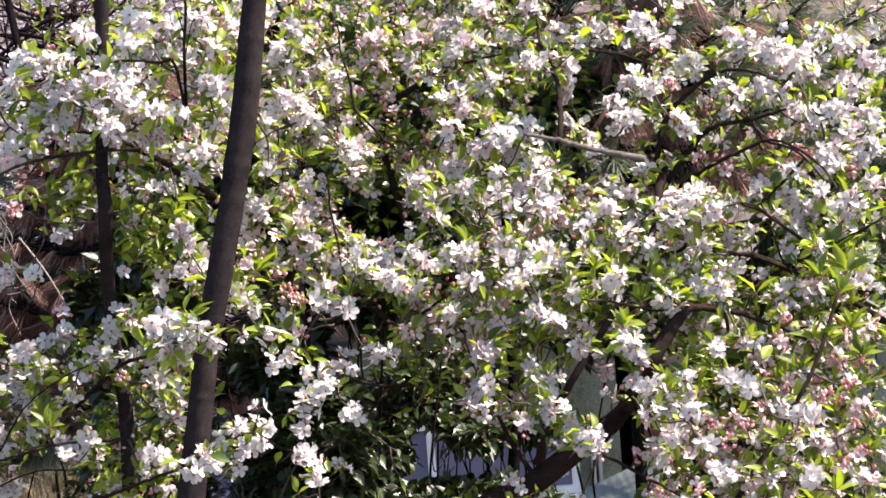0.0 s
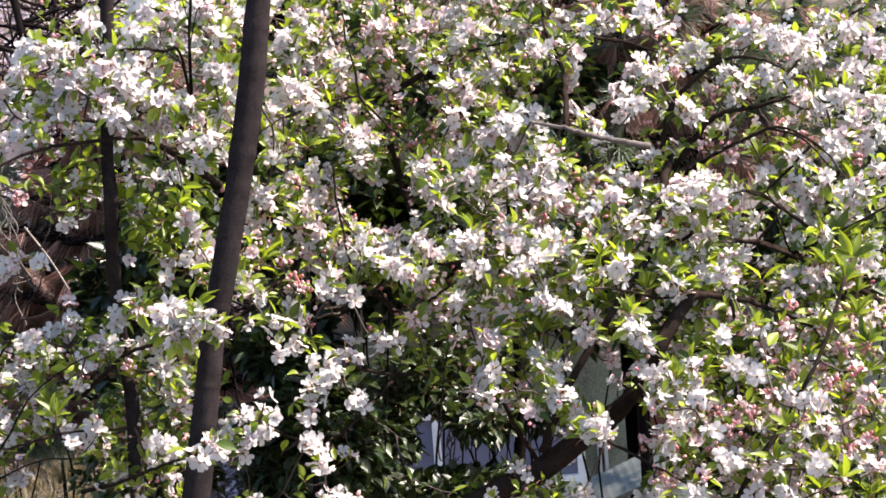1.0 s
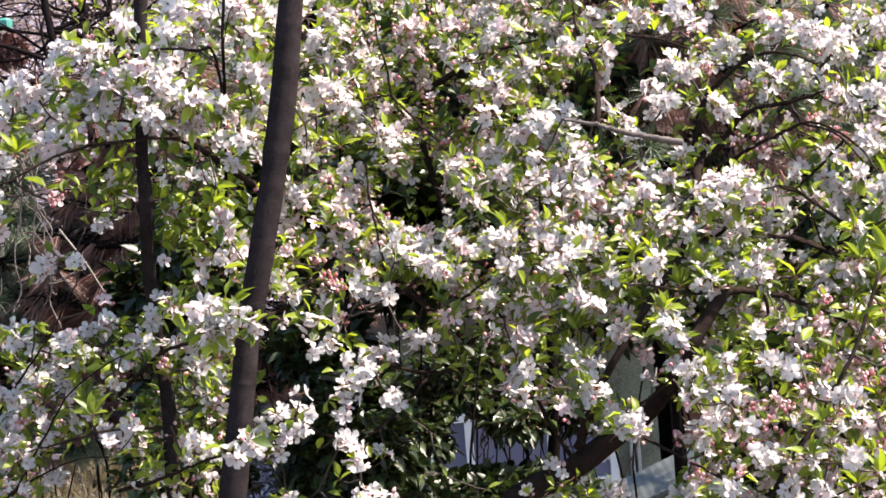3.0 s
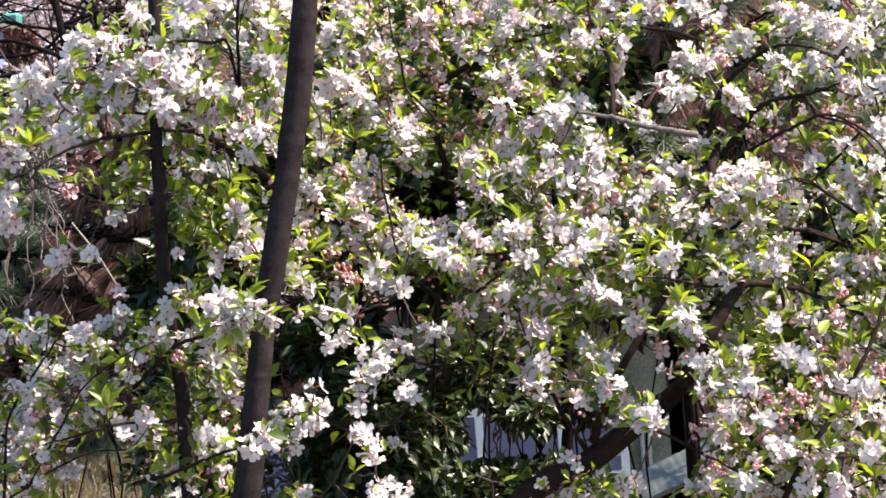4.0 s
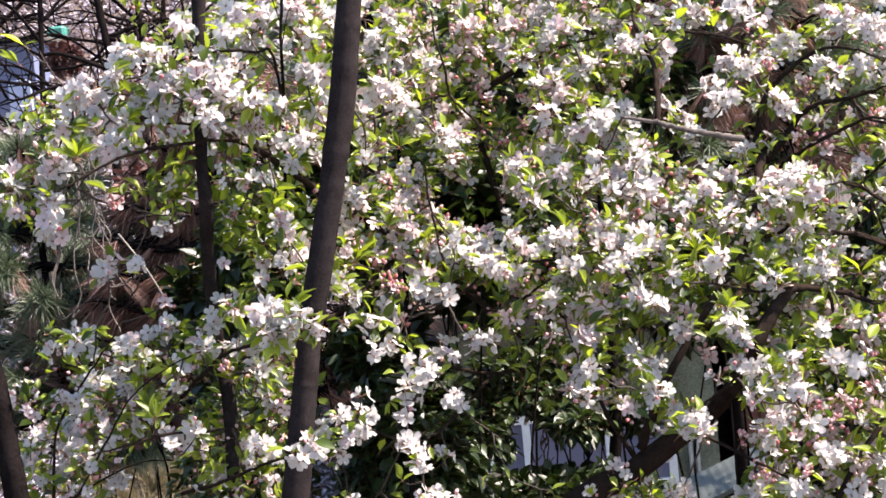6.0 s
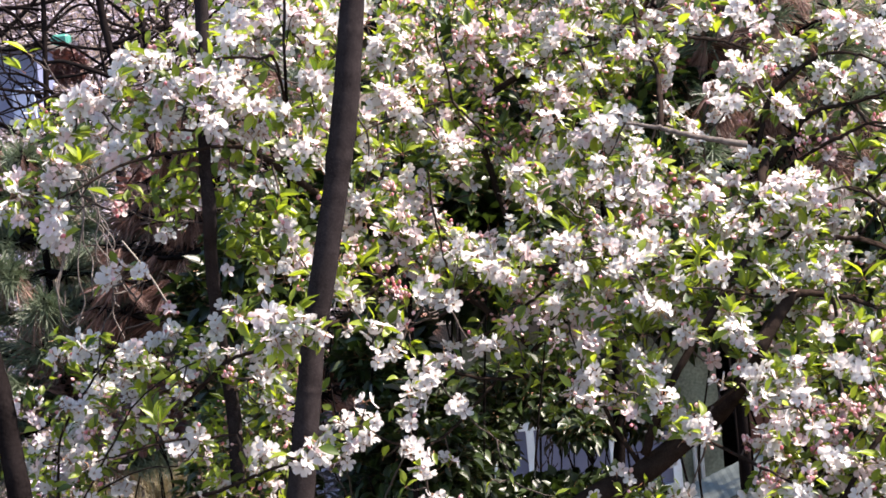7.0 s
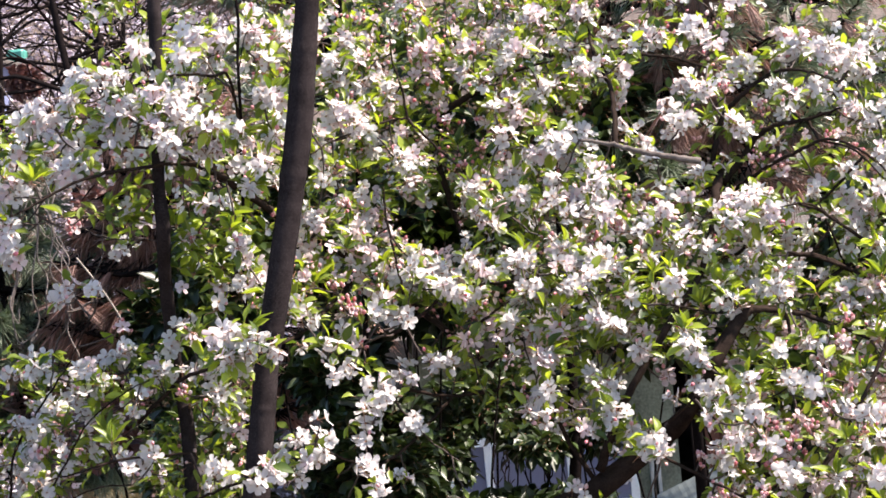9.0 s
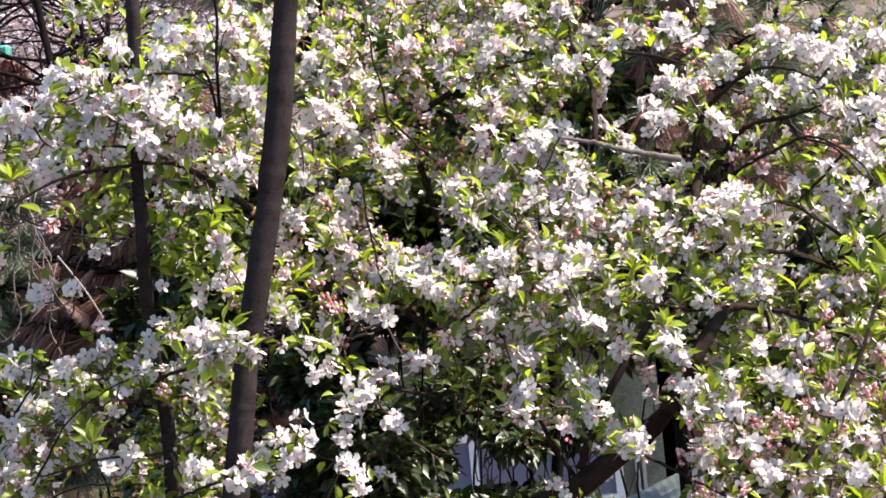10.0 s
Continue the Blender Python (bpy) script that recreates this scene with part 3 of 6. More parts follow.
WHITE_LEFT_TIP = [
    (-0.813, 3.482, 1.678, 0.0220), (-0.848, 3.527, 1.653, 0.0220), (-0.538, 3.589, 1.643, 0.0180), (-0.853, 3.461, 1.557, 0.0260),
    (-0.862, 3.595, 1.539, 0.0230), (-0.875, 3.523, 1.492, 0.0340), (-0.859, 3.516, 1.469, 0.0180), (-0.964, 3.627, 1.605, 0.0290),
    (-0.942, 3.554, 1.531, 0.0250), (-0.934, 3.524, 1.576, 0.0220), (-0.754, 3.547, 1.407, 0.0200), (-0.788, 3.590, 1.384, 0.0250),
    (-0.687, 3.462, 1.402, 0.0180), (-1.007, 3.654, 1.544, 0.0230),
]
WHITE_UPPER_MID = [
    (-0.213, 3.966, 1.820, 0.0347), (-0.173, 4.220, 1.837, 0.0377), (-0.123, 4.266, 1.801, 0.0402), (-0.203, 3.965, 1.782, 0.0302),
    (-0.157, 4.213, 1.776, 0.0342), (-0.097, 4.135, 1.755, 0.0309), (-0.113, 4.168, 1.730, 0.0320), (-0.207, 3.915, 1.706, 0.0421),
    (-0.175, 3.965, 1.679, 0.0381), (-0.150, 4.047, 1.717, 0.0227), (-0.266, 3.997, 1.663, 0.0258), (-0.076, 4.000, 1.589, 0.0404),
    (-0.055, 4.109, 1.561, 0.0369), (-0.123, 4.187, 1.633, 0.0372), (-0.238, 4.016, 1.577, 0.0303), (-0.253, 3.833, 1.561, 0.0192),
    (-0.260, 3.842, 1.618, 0.0149), (0.089, 4.182, 1.772, 0.0344), (0.059, 4.249, 1.792, 0.0264), (0.114, 4.075, 1.750, 0.0229),
    (-0.080, 4.163, 1.654, 0.0260), (-0.028, 4.165, 1.637, 0.0214), (-0.156, 4.143, 1.621, 0.0291), (-0.181, 4.063, 1.880, 0.0309),
]
WHITE_TOP = [
    (0.175, 4.326, 1.859, 0.0463), (0.209, 4.110, 1.817, 0.0369), (0.177, 4.155, 1.797, 0.0311), (0.256, 4.232, 1.826, 0.0323),
    (0.327, 4.298, 1.818, 0.0380), (0.283, 4.188, 1.855, 0.0267), (0.347, 4.266, 1.760, 0.0378), (0.255, 4.155, 1.717, 0.0365),
    (0.160, 4.095, 1.705, 0.0364), (0.189, 4.080, 1.676, 0.0306), (0.132, 4.054, 1.686, 0.0182), (0.149, 3.993, 1.620, 0.0304),
    (0.255, 3.993, 1.592, 0.0482), (0.324, 4.124, 1.606, 0.0495), (0.295, 4.159, 1.550, 0.0368), (0.208, 3.987, 1.576, 0.0280),
    (0.062, 3.923, 1.515, 0.0300), (0.093, 4.142, 1.528, 0.0234), (0.178, 4.022, 1.496, 0.0255), (0.161, 4.013, 1.530, 0.0334),
    (0.260, 4.186, 1.896, 0.0396), (0.371, 4.263, 1.886, 0.0372),
]
WHITE_TOP_RIGHT = [
    (0.423, 4.283, 1.829, 0.0381), (0.411, 4.159, 1.757, 0.0424), (0.442, 4.145, 1.746, 0.0263), (0.358, 4.073, 1.764, 0.0310),
    (0.447, 4.232, 1.704, 0.0216), (0.459, 4.085, 1.795, 0.0207), (0.508, 4.209, 1.830, 0.0347), (0.534, 4.273, 1.805, 0.0219),
    (0.615, 4.123, 1.822, 0.0439), (0.670, 4.242, 1.791, 0.0241), (0.737, 4.262, 1.739, 0.0400), (0.748, 4.178, 1.719, 0.0239),
    (0.604, 4.203, 1.701, 0.0421), (0.612, 4.039, 1.683, 0.0329), (0.541, 4.098, 1.658, 0.0283), (0.552, 4.010, 1.617, 0.0360),
    (0.550, 4.155, 1.597, 0.0236), (0.668, 4.033, 1.600, 0.0337), (0.697, 4.057, 1.579, 0.0280), (0.734, 4.168, 1.560, 0.0212),
    (0.433, 4.163, 1.610, 0.0259), (0.478, 4.174, 1.580, 0.0269),
]
WHITE_UPPER_RIGHT = [
    (0.478, 4.031, 1.538, 0.0279), (0.346, 4.023, 1.513, 0.0433), (0.373, 4.061, 1.485, 0.0365), (0.323, 4.005, 1.488, 0.0255),
    (0.861, 4.131, 1.767, 0.0367), (0.835, 4.149, 1.756, 0.0263), (0.901, 4.083, 1.742, 0.0435), (0.960, 4.124, 1.720, 0.0490),
    (1.048, 4.265, 1.725, 0.0456), (0.959, 4.242, 1.699, 0.0318), (1.001, 4.162, 1.690, 0.0318), (0.813, 4.163, 1.742, 0.0240),
    (0.786, 4.085, 1.669, 0.0261), (0.804, 4.018, 1.652, 0.0226), (0.867, 4.069, 1.668, 0.0306), (0.905, 4.165, 1.635, 0.0214),
    (0.819, 4.173, 1.616, 0.0236), (0.959, 4.043, 1.588, 0.0482), (1.008, 4.124, 1.563, 0.0335), (0.958, 4.150, 1.610, 0.0259),
    (0.650, 4.075, 1.519, 0.0178), (0.586, 4.051, 1.493, 0.0210), (0.859, 4.048, 1.449, 0.0231), (0.701, 3.954, 1.443, 0.0297),
]
WHITE_RIGHT_TIP = [
    (1.095, 4.158, 1.651, 0.0497), (1.033, 4.033, 1.600, 0.0359), (1.007, 4.011, 1.488, 0.0509), (1.105, 4.086, 1.505, 0.0444),
    (1.068, 4.086, 1.534, 0.0368), (1.024, 3.906, 1.387, 0.0426), (1.020, 4.042, 1.371, 0.0338), (1.129, 4.105, 1.581, 0.0336),
    (1.003, 3.935, 1.331, 0.0271), (1.067, 3.872, 1.434, 0.0340), (1.096, 4.184, 1.757, 0.0401), (1.133, 4.090, 1.709, 0.0364),
]
WHITE_MID_LEFT = [
    (-0.420, 3.650, 1.452, 0.0260), (-0.409, 3.607, 1.428, 0.0210), (-0.466, 3.674, 1.372, 0.0230), (-0.421, 3.640, 1.371, 0.0350),
    (-0.394, 3.678, 1.390, 0.0281), (-0.371, 3.592, 1.347, 0.0181), (-0.483, 3.636, 1.330, 0.0190), (-0.552, 3.652, 1.299, 0.0300),
    (-0.587, 3.668, 1.265, 0.0280), (-0.525, 3.574, 1.285, 0.0180), (-0.430, 3.277, 1.303, 0.0340), (-0.394, 3.283, 1.299, 0.0360),
    (-0.368, 3.254, 1.279, 0.0350), (-0.335, 3.242, 1.270, 0.0211), (-0.403, 3.277, 1.246, 0.0250), (-0.423, 3.263, 1.262, 0.0250),
    (-0.622, 3.643, 1.224, 0.0210), (-0.327, 3.713, 1.309, 0.0285), (-0.341, 3.574, 1.314, 0.0161), (-0.645, 3.653, 1.189, 0.0260),
    (-0.611, 3.614, 1.212, 0.0250),
]
WHITE_MID = [
    (-0.070, 3.971, 1.367, 0.0381), (-0.027, 3.899, 1.342, 0.0347), (-0.002, 3.929, 1.317, 0.0346), (-0.053, 3.979, 1.343, 0.0282),
    (-0.156, 3.897, 1.298, 0.0247), (-0.135, 3.907, 1.264, 0.0321), (-0.171, 3.731, 1.276, 0.0266), (-0.101, 3.789, 1.263, 0.0246),
    (-0.313, 3.663, 1.298, 0.0214), (-0.295, 3.727, 1.279, 0.0195), (-0.261, 3.652, 1.224, 0.0299), (-0.326, 3.688, 1.233, 0.0162),
    (0.054, 4.026, 1.469, 0.0331), (0.088, 3.887, 1.458, 0.0319), (0.069, 4.008, 1.497, 0.0233), (0.135, 3.940, 1.476, 0.0320),
    (0.104, 3.874, 1.432, 0.0241), (0.167, 3.928, 1.490, 0.0255), (0.121, 3.877, 1.343, 0.0271), (0.165, 3.854, 1.354, 0.0315),
    (0.246, 3.860, 1.359, 0.0348), (0.276, 3.809, 1.334, 0.0368), (0.235, 3.943, 1.392, 0.0197), (0.281, 3.852, 1.279, 0.0269),
]
WHITE_MID_RIGHT = [
    (0.285, 4.022, 1.468, 0.0430), (0.312, 3.997, 1.434, 0.0407), (0.351, 3.922, 1.440, 0.0451), (0.328, 4.055, 1.412, 0.0307),
    (0.312, 3.800, 1.332, 0.0433), (0.289, 3.872, 1.301, 0.0269), (0.352, 3.851, 1.313, 0.0324), (0.508, 3.899, 1.340, 0.0293),
    (0.550, 3.836, 1.345, 0.0314), (0.555, 4.024, 1.386, 0.0251), (0.646, 3.942, 1.419, 0.0428), (0.678, 3.869, 1.426, 0.0439),
    (0.729, 3.987, 1.404, 0.0328), (0.697, 3.857, 1.384, 0.0251), (0.664, 3.932, 1.343, 0.0347), (0.685, 3.874, 1.323, 0.0270),
    (0.669, 3.909, 1.293, 0.0345), (0.703, 3.974, 1.261, 0.0333), (0.767, 3.983, 1.325, 0.0325), (0.752, 3.862, 1.277, 0.0226),
    (0.499, 3.928, 1.244, 0.0353), (0.504, 3.874, 1.221, 0.0202), (0.589, 3.829, 1.244, 0.0192), (0.588, 3.761, 1.219, 0.0340),
]
WHITE_LOWER_RIGHT = [
    (0.844, 3.842, 1.184, 0.0339), (0.841, 3.854, 1.214, 0.0224), (0.337, 3.923, 1.189, 0.0329), (0.370, 3.908, 1.162, 0.0254),
    (0.311, 3.872, 1.232, 0.0203), (0.389, 3.753, 1.139, 0.0263), (0.510, 3.863, 1.118, 0.0273), (0.500, 3.662, 1.121, 0.0209),
    (0.725, 3.696, 1.133, 0.0210), (0.680, 3.781, 1.106, 0.0220), (0.600, 3.717, 0.998, 0.0257), (0.596, 3.661, 1.071, 0.0208),
    (0.696, 3.757, 1.050, 0.0239), (0.739, 3.802, 1.029, 0.0290), (0.743, 3.688, 1.034, 0.0186), (0.792, 3.670, 0.990, 0.0215),
    (0.812, 3.620, 0.984, 0.0235), (0.713, 3.595, 0.932, 0.0162), (0.763, 3.688, 0.846, 0.0281), (0.559, 3.554, 0.825, 0.0300),
    (0.611, 3.668, 0.779, 0.0240), (0.634, 3.658, 0.765, 0.0210), (0.460, 3.596, 0.808, 0.0250), (0.838, 3.587, 0.928, 0.0304),
]
WHITE_LOW_RIGHT = [
    (0.284, 3.856, 1.082, 0.0292), (0.304, 3.739, 1.072, 0.0312), (0.313, 3.705, 1.049, 0.0238), (0.310, 3.664, 1.022, 0.0350),
    (0.343, 3.786, 0.980, 0.0246), (0.345, 3.673, 0.978, 0.0256), (0.383, 3.619, 0.969, 0.0327), (0.360, 3.642, 0.941, 0.0234),
    (0.389, 3.567, 0.948, 0.0183), (0.538, 3.641, 0.893, 0.0252), (0.550, 3.647, 0.956, 0.0306), (0.505, 3.598, 0.936, 0.0304),
    (0.542, 3.738, 0.976, 0.0267), (0.515, 3.797, 1.045, 0.0145), (0.546, 3.615, 1.049, 0.0186), (0.488, 3.583, 0.808, 0.0210),
]
WHITE_LOW = [
    (-0.264, 3.641, 1.173, 0.0236), (-0.239, 3.811, 1.158, 0.0248), (-0.158, 3.814, 1.114, 0.0365), (-0.166, 3.678, 1.103, 0.0311),
    (-0.129, 3.726, 1.140, 0.0262), (-0.100, 3.698, 1.127, 0.0189), (-0.195, 3.839, 1.118, 0.0198), (-0.203, 3.659, 1.088, 0.0206),
    (-0.214, 3.703, 1.050, 0.0215), (-0.220, 3.655, 1.022, 0.0214), (-0.188, 3.728, 1.053, 0.0144), (-0.108, 3.738, 1.041, 0.0311),
    (-0.098, 3.758, 1.023, 0.0196), (-0.290, 3.560, 1.096, 0.0142), (-0.303, 3.676, 1.037, 0.0283), (-0.285, 3.585, 1.031, 0.0182),
    (-0.302, 3.619, 1.003, 0.0181), (-0.335, 3.573, 1.051, 0.0161), (-0.326, 3.560, 1.009, 0.0181), (-0.212, 3.644, 0.970, 0.0284),
    (-0.196, 3.626, 0.953, 0.0304), (-0.185, 3.593, 0.930, 0.0233), (-0.175, 3.634, 0.855, 0.0301),
]
WHITE_LOW_LEFT = [
    (-0.140, 3.595, 0.847, 0.0250), (-0.184, 3.487, 0.873, 0.0200), (-0.506, 3.535, 1.014, 0.0270), (-0.494, 3.575, 0.992, 0.0230),
    (-0.546, 3.664, 0.959, 0.0190), (-0.393, 3.239, 1.041, 0.0250), (-0.362, 3.254, 1.047, 0.0270), (-0.370, 3.243, 1.063, 0.0190),
    (-0.383, 3.631, 1.016, 0.0190), (-0.343, 3.631, 1.043, 0.0161), (-0.350, 3.586, 0.966, 0.0210), (-0.853, 3.675, 1.157, 0.0260),
    (-0.900, 3.568, 1.142, 0.0230), (-0.870, 3.570, 1.139, 0.0230), (-0.680, 3.655, 1.024, 0.0260), (-0.673, 3.524, 1.034, 0.0180),
    (-0.629, 3.546, 1.056, 0.0200), (0.167, 3.804, 1.056, 0.0312), (0.182, 3.655, 1.093, 0.0208), (0.141, 3.789, 1.034, 0.0217),
    (0.167, 3.747, 1.019, 0.0196), (-0.056, 3.781, 1.156, 0.0337), (-0.020, 3.748, 1.156, 0.0242),
]
WHITE_FILL_RIGHT = [
    (0.832, 4.086, 1.502, 0.0211), (0.781, 4.141, 1.546, 0.0212), (0.885, 3.925, 1.474, 0.0254), (0.817, 3.972, 1.429, 0.0253),
    (0.859, 3.955, 1.375, 0.0251), (0.762, 3.963, 1.408, 0.0230), (0.958, 3.933, 1.417, 0.0274), (0.921, 3.819, 1.302, 0.0248),
    (0.870, 3.916, 1.300, 0.0226), (0.814, 3.991, 1.340, 0.0206), (0.602, 3.846, 1.377, 0.0218), (0.589, 3.905, 1.413, 0.0197),
    (0.437, 4.065, 1.460, 0.0232), (0.501, 4.065, 1.468, 0.0232), (0.545, 4.018, 1.438, 0.0209), (0.250, 3.921, 1.517, 0.0222),
    (0.214, 4.039, 1.455, 0.0231), (-0.040, 4.123, 1.500, 0.0189), (1.073, 4.297, 1.779, 0.0356), (0.832, 4.240, 1.797, 0.0265),
]
WHITE_FILL_MID = [
    (0.047, 3.786, 1.294, 0.0215), (0.040, 3.931, 1.244, 0.0225), (0.120, 3.781, 1.228, 0.0245), (0.164, 3.859, 1.199, 0.0170),
    (0.259, 3.976, 1.271, 0.0279), (0.258, 3.871, 1.195, 0.0202), (0.376, 3.781, 1.255, 0.0193), (0.437, 3.823, 1.264, 0.0171),
    (0.495, 3.976, 1.281, 0.0258), (0.572, 3.790, 1.261, 0.0171), (0.627, 3.831, 1.165, 0.0148), (0.691, 3.835, 1.237, 0.0320),
    (0.706, 3.801, 1.273, 0.0193), (0.659, 3.880, 1.236, 0.0267), (0.696, 3.742, 1.222, 0.0192), (0.478, 3.725, 1.178, 0.0169),
    (0.490, 3.752, 1.128, 0.0220), (0.661, 3.682, 1.125, 0.0189), (0.736, 3.687, 1.136, 0.0168), (0.909, 3.848, 1.200, 0.0266),
    (0.886, 3.898, 1.218, 0.0245), (0.821, 3.942, 1.240, 0.0171), (0.081, 3.825, 1.325, 0.0173), (0.622, 3.864, 1.276, 0.0193),
]
WHITE_LOW_FRONT = [
    (0.503, 3.551, 1.023, 0.0278), (0.541, 3.618, 1.024, 0.0237), (0.538, 3.553, 0.969, 0.0275), (0.522, 3.618, 0.918, 0.0253),
    (0.588, 3.602, 1.074, 0.0228), (0.581, 3.494, 1.023, 0.0226), (0.681, 3.666, 1.060, 0.0238), (0.700, 3.542, 1.060, 0.0248),
    (0.778, 3.608, 0.998, 0.0236), (0.625, 3.499, 0.891, 0.0291), (0.664, 3.590, 0.887, 0.0211), (0.724, 3.504, 0.882, 0.0271),
    (0.557, 3.503, 0.832, 0.0250), (0.807, 3.523, 0.997, 0.0245), (0.783, 3.546, 0.938, 0.0253), (0.790, 3.441, 0.888, 0.0260),
    (0.679, 3.528, 0.812, 0.0250), (0.739, 3.482, 0.816, 0.0250), (0.591, 3.470, 0.967, 0.0203), (0.673, 3.688, 1.248, 0.0256),
    (0.741, 3.617, 1.096, 0.0167), (0.845, 3.673, 1.057, 0.0207),
]
INNER_INNER_LEFT = [
    (-0.285, 3.847, 1.480, 0.0418), (-0.304, 3.874, 1.436, 0.0321), (-0.256, 3.974, 1.484, 0.0255), (-0.209, 3.944, 1.431, 0.0376),
    (-0.144, 4.040, 1.343, 0.0336), (-0.105, 3.968, 1.332, 0.0325), (-0.087, 3.956, 1.306, 0.0302), (-0.237, 3.873, 1.226, 0.0271),
    (0.186, 3.974, 1.306, 0.0324), (0.198, 4.031, 1.262, 0.0333), (0.148, 3.968, 1.247, 0.0257), (0.047, 3.952, 1.256, 0.0257),
    (-0.121, 3.937, 1.142, 0.0200), (0.270, 3.870, 1.191, 0.0202), (0.462, 4.099, 1.398, 0.0449), (0.424, 4.000, 1.386, 0.0306),
    (0.491, 4.025, 1.404, 0.0328), (0.491, 4.101, 1.353, 0.0370), (0.465, 4.057, 1.341, 0.0261), (0.441, 3.977, 1.313, 0.0249),
    (0.682, 3.911, 1.230, 0.0352),
]
INNER_INNER_RIGHT = [
    (0.927, 4.137, 1.402, 0.0372), (0.961, 4.071, 1.362, 0.0490), (0.933, 4.067, 1.323, 0.0336), (0.536, 3.763, 1.011, 0.0340),
    (0.529, 3.806, 0.978, 0.0247), (0.666, 3.681, 0.856, 0.0311), (0.701, 3.673, 0.867, 0.0211), (0.659, 3.658, 0.813, 0.0280),
    (0.343, 3.690, 0.810, 0.0310), (0.316, 3.657, 0.805, 0.0240), (0.821, 3.662, 0.762, 0.0310), (-0.496, 3.651, 1.153, 0.0300),
    (-0.479, 3.732, 1.116, 0.0310), (-0.491, 3.708, 1.085, 0.0240), (-0.520, 3.734, 1.190, 0.0290), (-0.479, 3.690, 1.194, 0.0280),
]
INNER_SHADE_LEFT = [
    (-0.733, 3.842, 1.235, 0.0320), (-0.757, 3.801, 1.229, 0.0290), (-0.703, 3.811, 1.240, 0.0220), (-0.915, 3.809, 1.255, 0.0240),
    (-0.891, 3.827, 1.236, 0.0220), (-0.951, 3.784, 1.209, 0.0270), (-0.893, 3.749, 1.223, 0.0290), (-0.795, 3.742, 1.215, 0.0340),
    (-0.772, 3.760, 1.187, 0.0260), (-0.824, 3.739, 1.170, 0.0310), (-0.812, 3.838, 1.124, 0.0340), (-0.910, 3.785, 1.073, 0.0340),
    (-0.939, 3.816, 1.043, 0.0290), (-0.922, 3.722, 0.999, 0.0430), (-0.975, 3.775, 0.957, 0.0340), (-0.924, 3.827, 0.968, 0.0320),
    (-0.824, 3.800, 1.051, 0.0270), (-0.802, 3.777, 1.044, 0.0190), (-0.612, 3.774, 0.926, 0.0270), (-0.624, 3.730, 0.921, 0.0220),
    (-0.847, 3.736, 0.935, 0.0340), (-0.971, 3.743, 1.036, 0.0290), (-1.030, 3.765, 0.989, 0.0310),
]
PINK_PINK_UPPER = [
    (0.010, 4.228, 1.781, 0.0264), (0.345, 4.282, 1.717, 0.0296), (0.234, 4.105, 1.640, 0.0260), (-0.069, 4.062, 1.540, 0.0256),
    (-0.169, 3.983, 1.464, 0.0350), (-0.141, 3.995, 1.480, 0.0275), (-0.135, 3.992, 1.432, 0.0252), (-0.179, 3.928, 1.404, 0.0324),
    (-0.201, 3.930, 1.372, 0.0278), (-0.010, 4.197, 1.842, 0.0289), (-0.153, 4.367, 1.894, 0.0278), (0.150, 4.110, 1.582, 0.0235),
    (0.172, 4.167, 1.507, 0.0233), (0.432, 4.229, 1.684, 0.0159), (0.075, 3.936, 1.217, 0.0330), (0.097, 3.883, 1.192, 0.0244),
    (0.166, 3.948, 1.161, 0.0349), (0.186, 3.789, 1.146, 0.0316), (0.176, 3.867, 1.113, 0.0273),
]
PINK_PINK_RIGHT = [
    (0.700, 3.873, 1.219, 0.0277), (0.744, 3.942, 1.219, 0.0224), (0.883, 3.946, 1.209, 0.0330), (0.910, 3.847, 1.213, 0.0298),
    (0.303, 3.952, 1.371, 0.0272), (0.249, 3.668, 0.996, 0.0236), (0.767, 3.640, 0.902, 0.0283), (0.792, 3.600, 0.883, 0.0252),
    (0.780, 3.623, 0.810, 0.0280), (0.783, 3.710, 0.741, 0.0310), (0.696, 3.615, 0.795, 0.0300), (0.929, 3.770, 1.061, 0.0312),
    (1.024, 3.839, 1.118, 0.0346), (0.964, 3.702, 0.971, 0.0307), (0.919, 3.730, 0.897, 0.0314), (0.959, 3.675, 0.819, 0.0330),
    (0.853, 3.586, 0.822, 0.0280), (1.004, 3.872, 1.229, 0.0299), (0.918, 3.864, 1.100, 0.0251),
]
PINK_PINK_LOW = [
    (0.599, 3.892, 1.075, 0.0271), (0.673, 3.871, 1.121, 0.0252), (0.780, 3.806, 1.082, 0.0240), (0.629, 3.783, 0.912, 0.0244),
    (0.694, 3.655, 0.978, 0.0235), (0.749, 3.646, 0.950, 0.0214), (0.895, 3.803, 0.986, 0.0288), (0.645, 3.675, 0.905, 0.0213),
    (0.703, 3.575, 0.859, 0.0250), (0.543, 3.656, 0.845, 0.0230), (0.854, 3.727, 0.831, 0.0291), (0.673, 3.637, 0.745, 0.0280),
    (0.830, 3.609, 0.731, 0.0300), (0.535, 3.569, 0.772, 0.0250), (0.966, 3.760, 1.108, 0.0262), (0.634, 3.835, 1.004, 0.0196),
    (0.584, 3.849, 1.131, 0.0168), (0.807, 3.841, 1.001, 0.0217), (0.856, 3.565, 0.768, 0.0300),
]
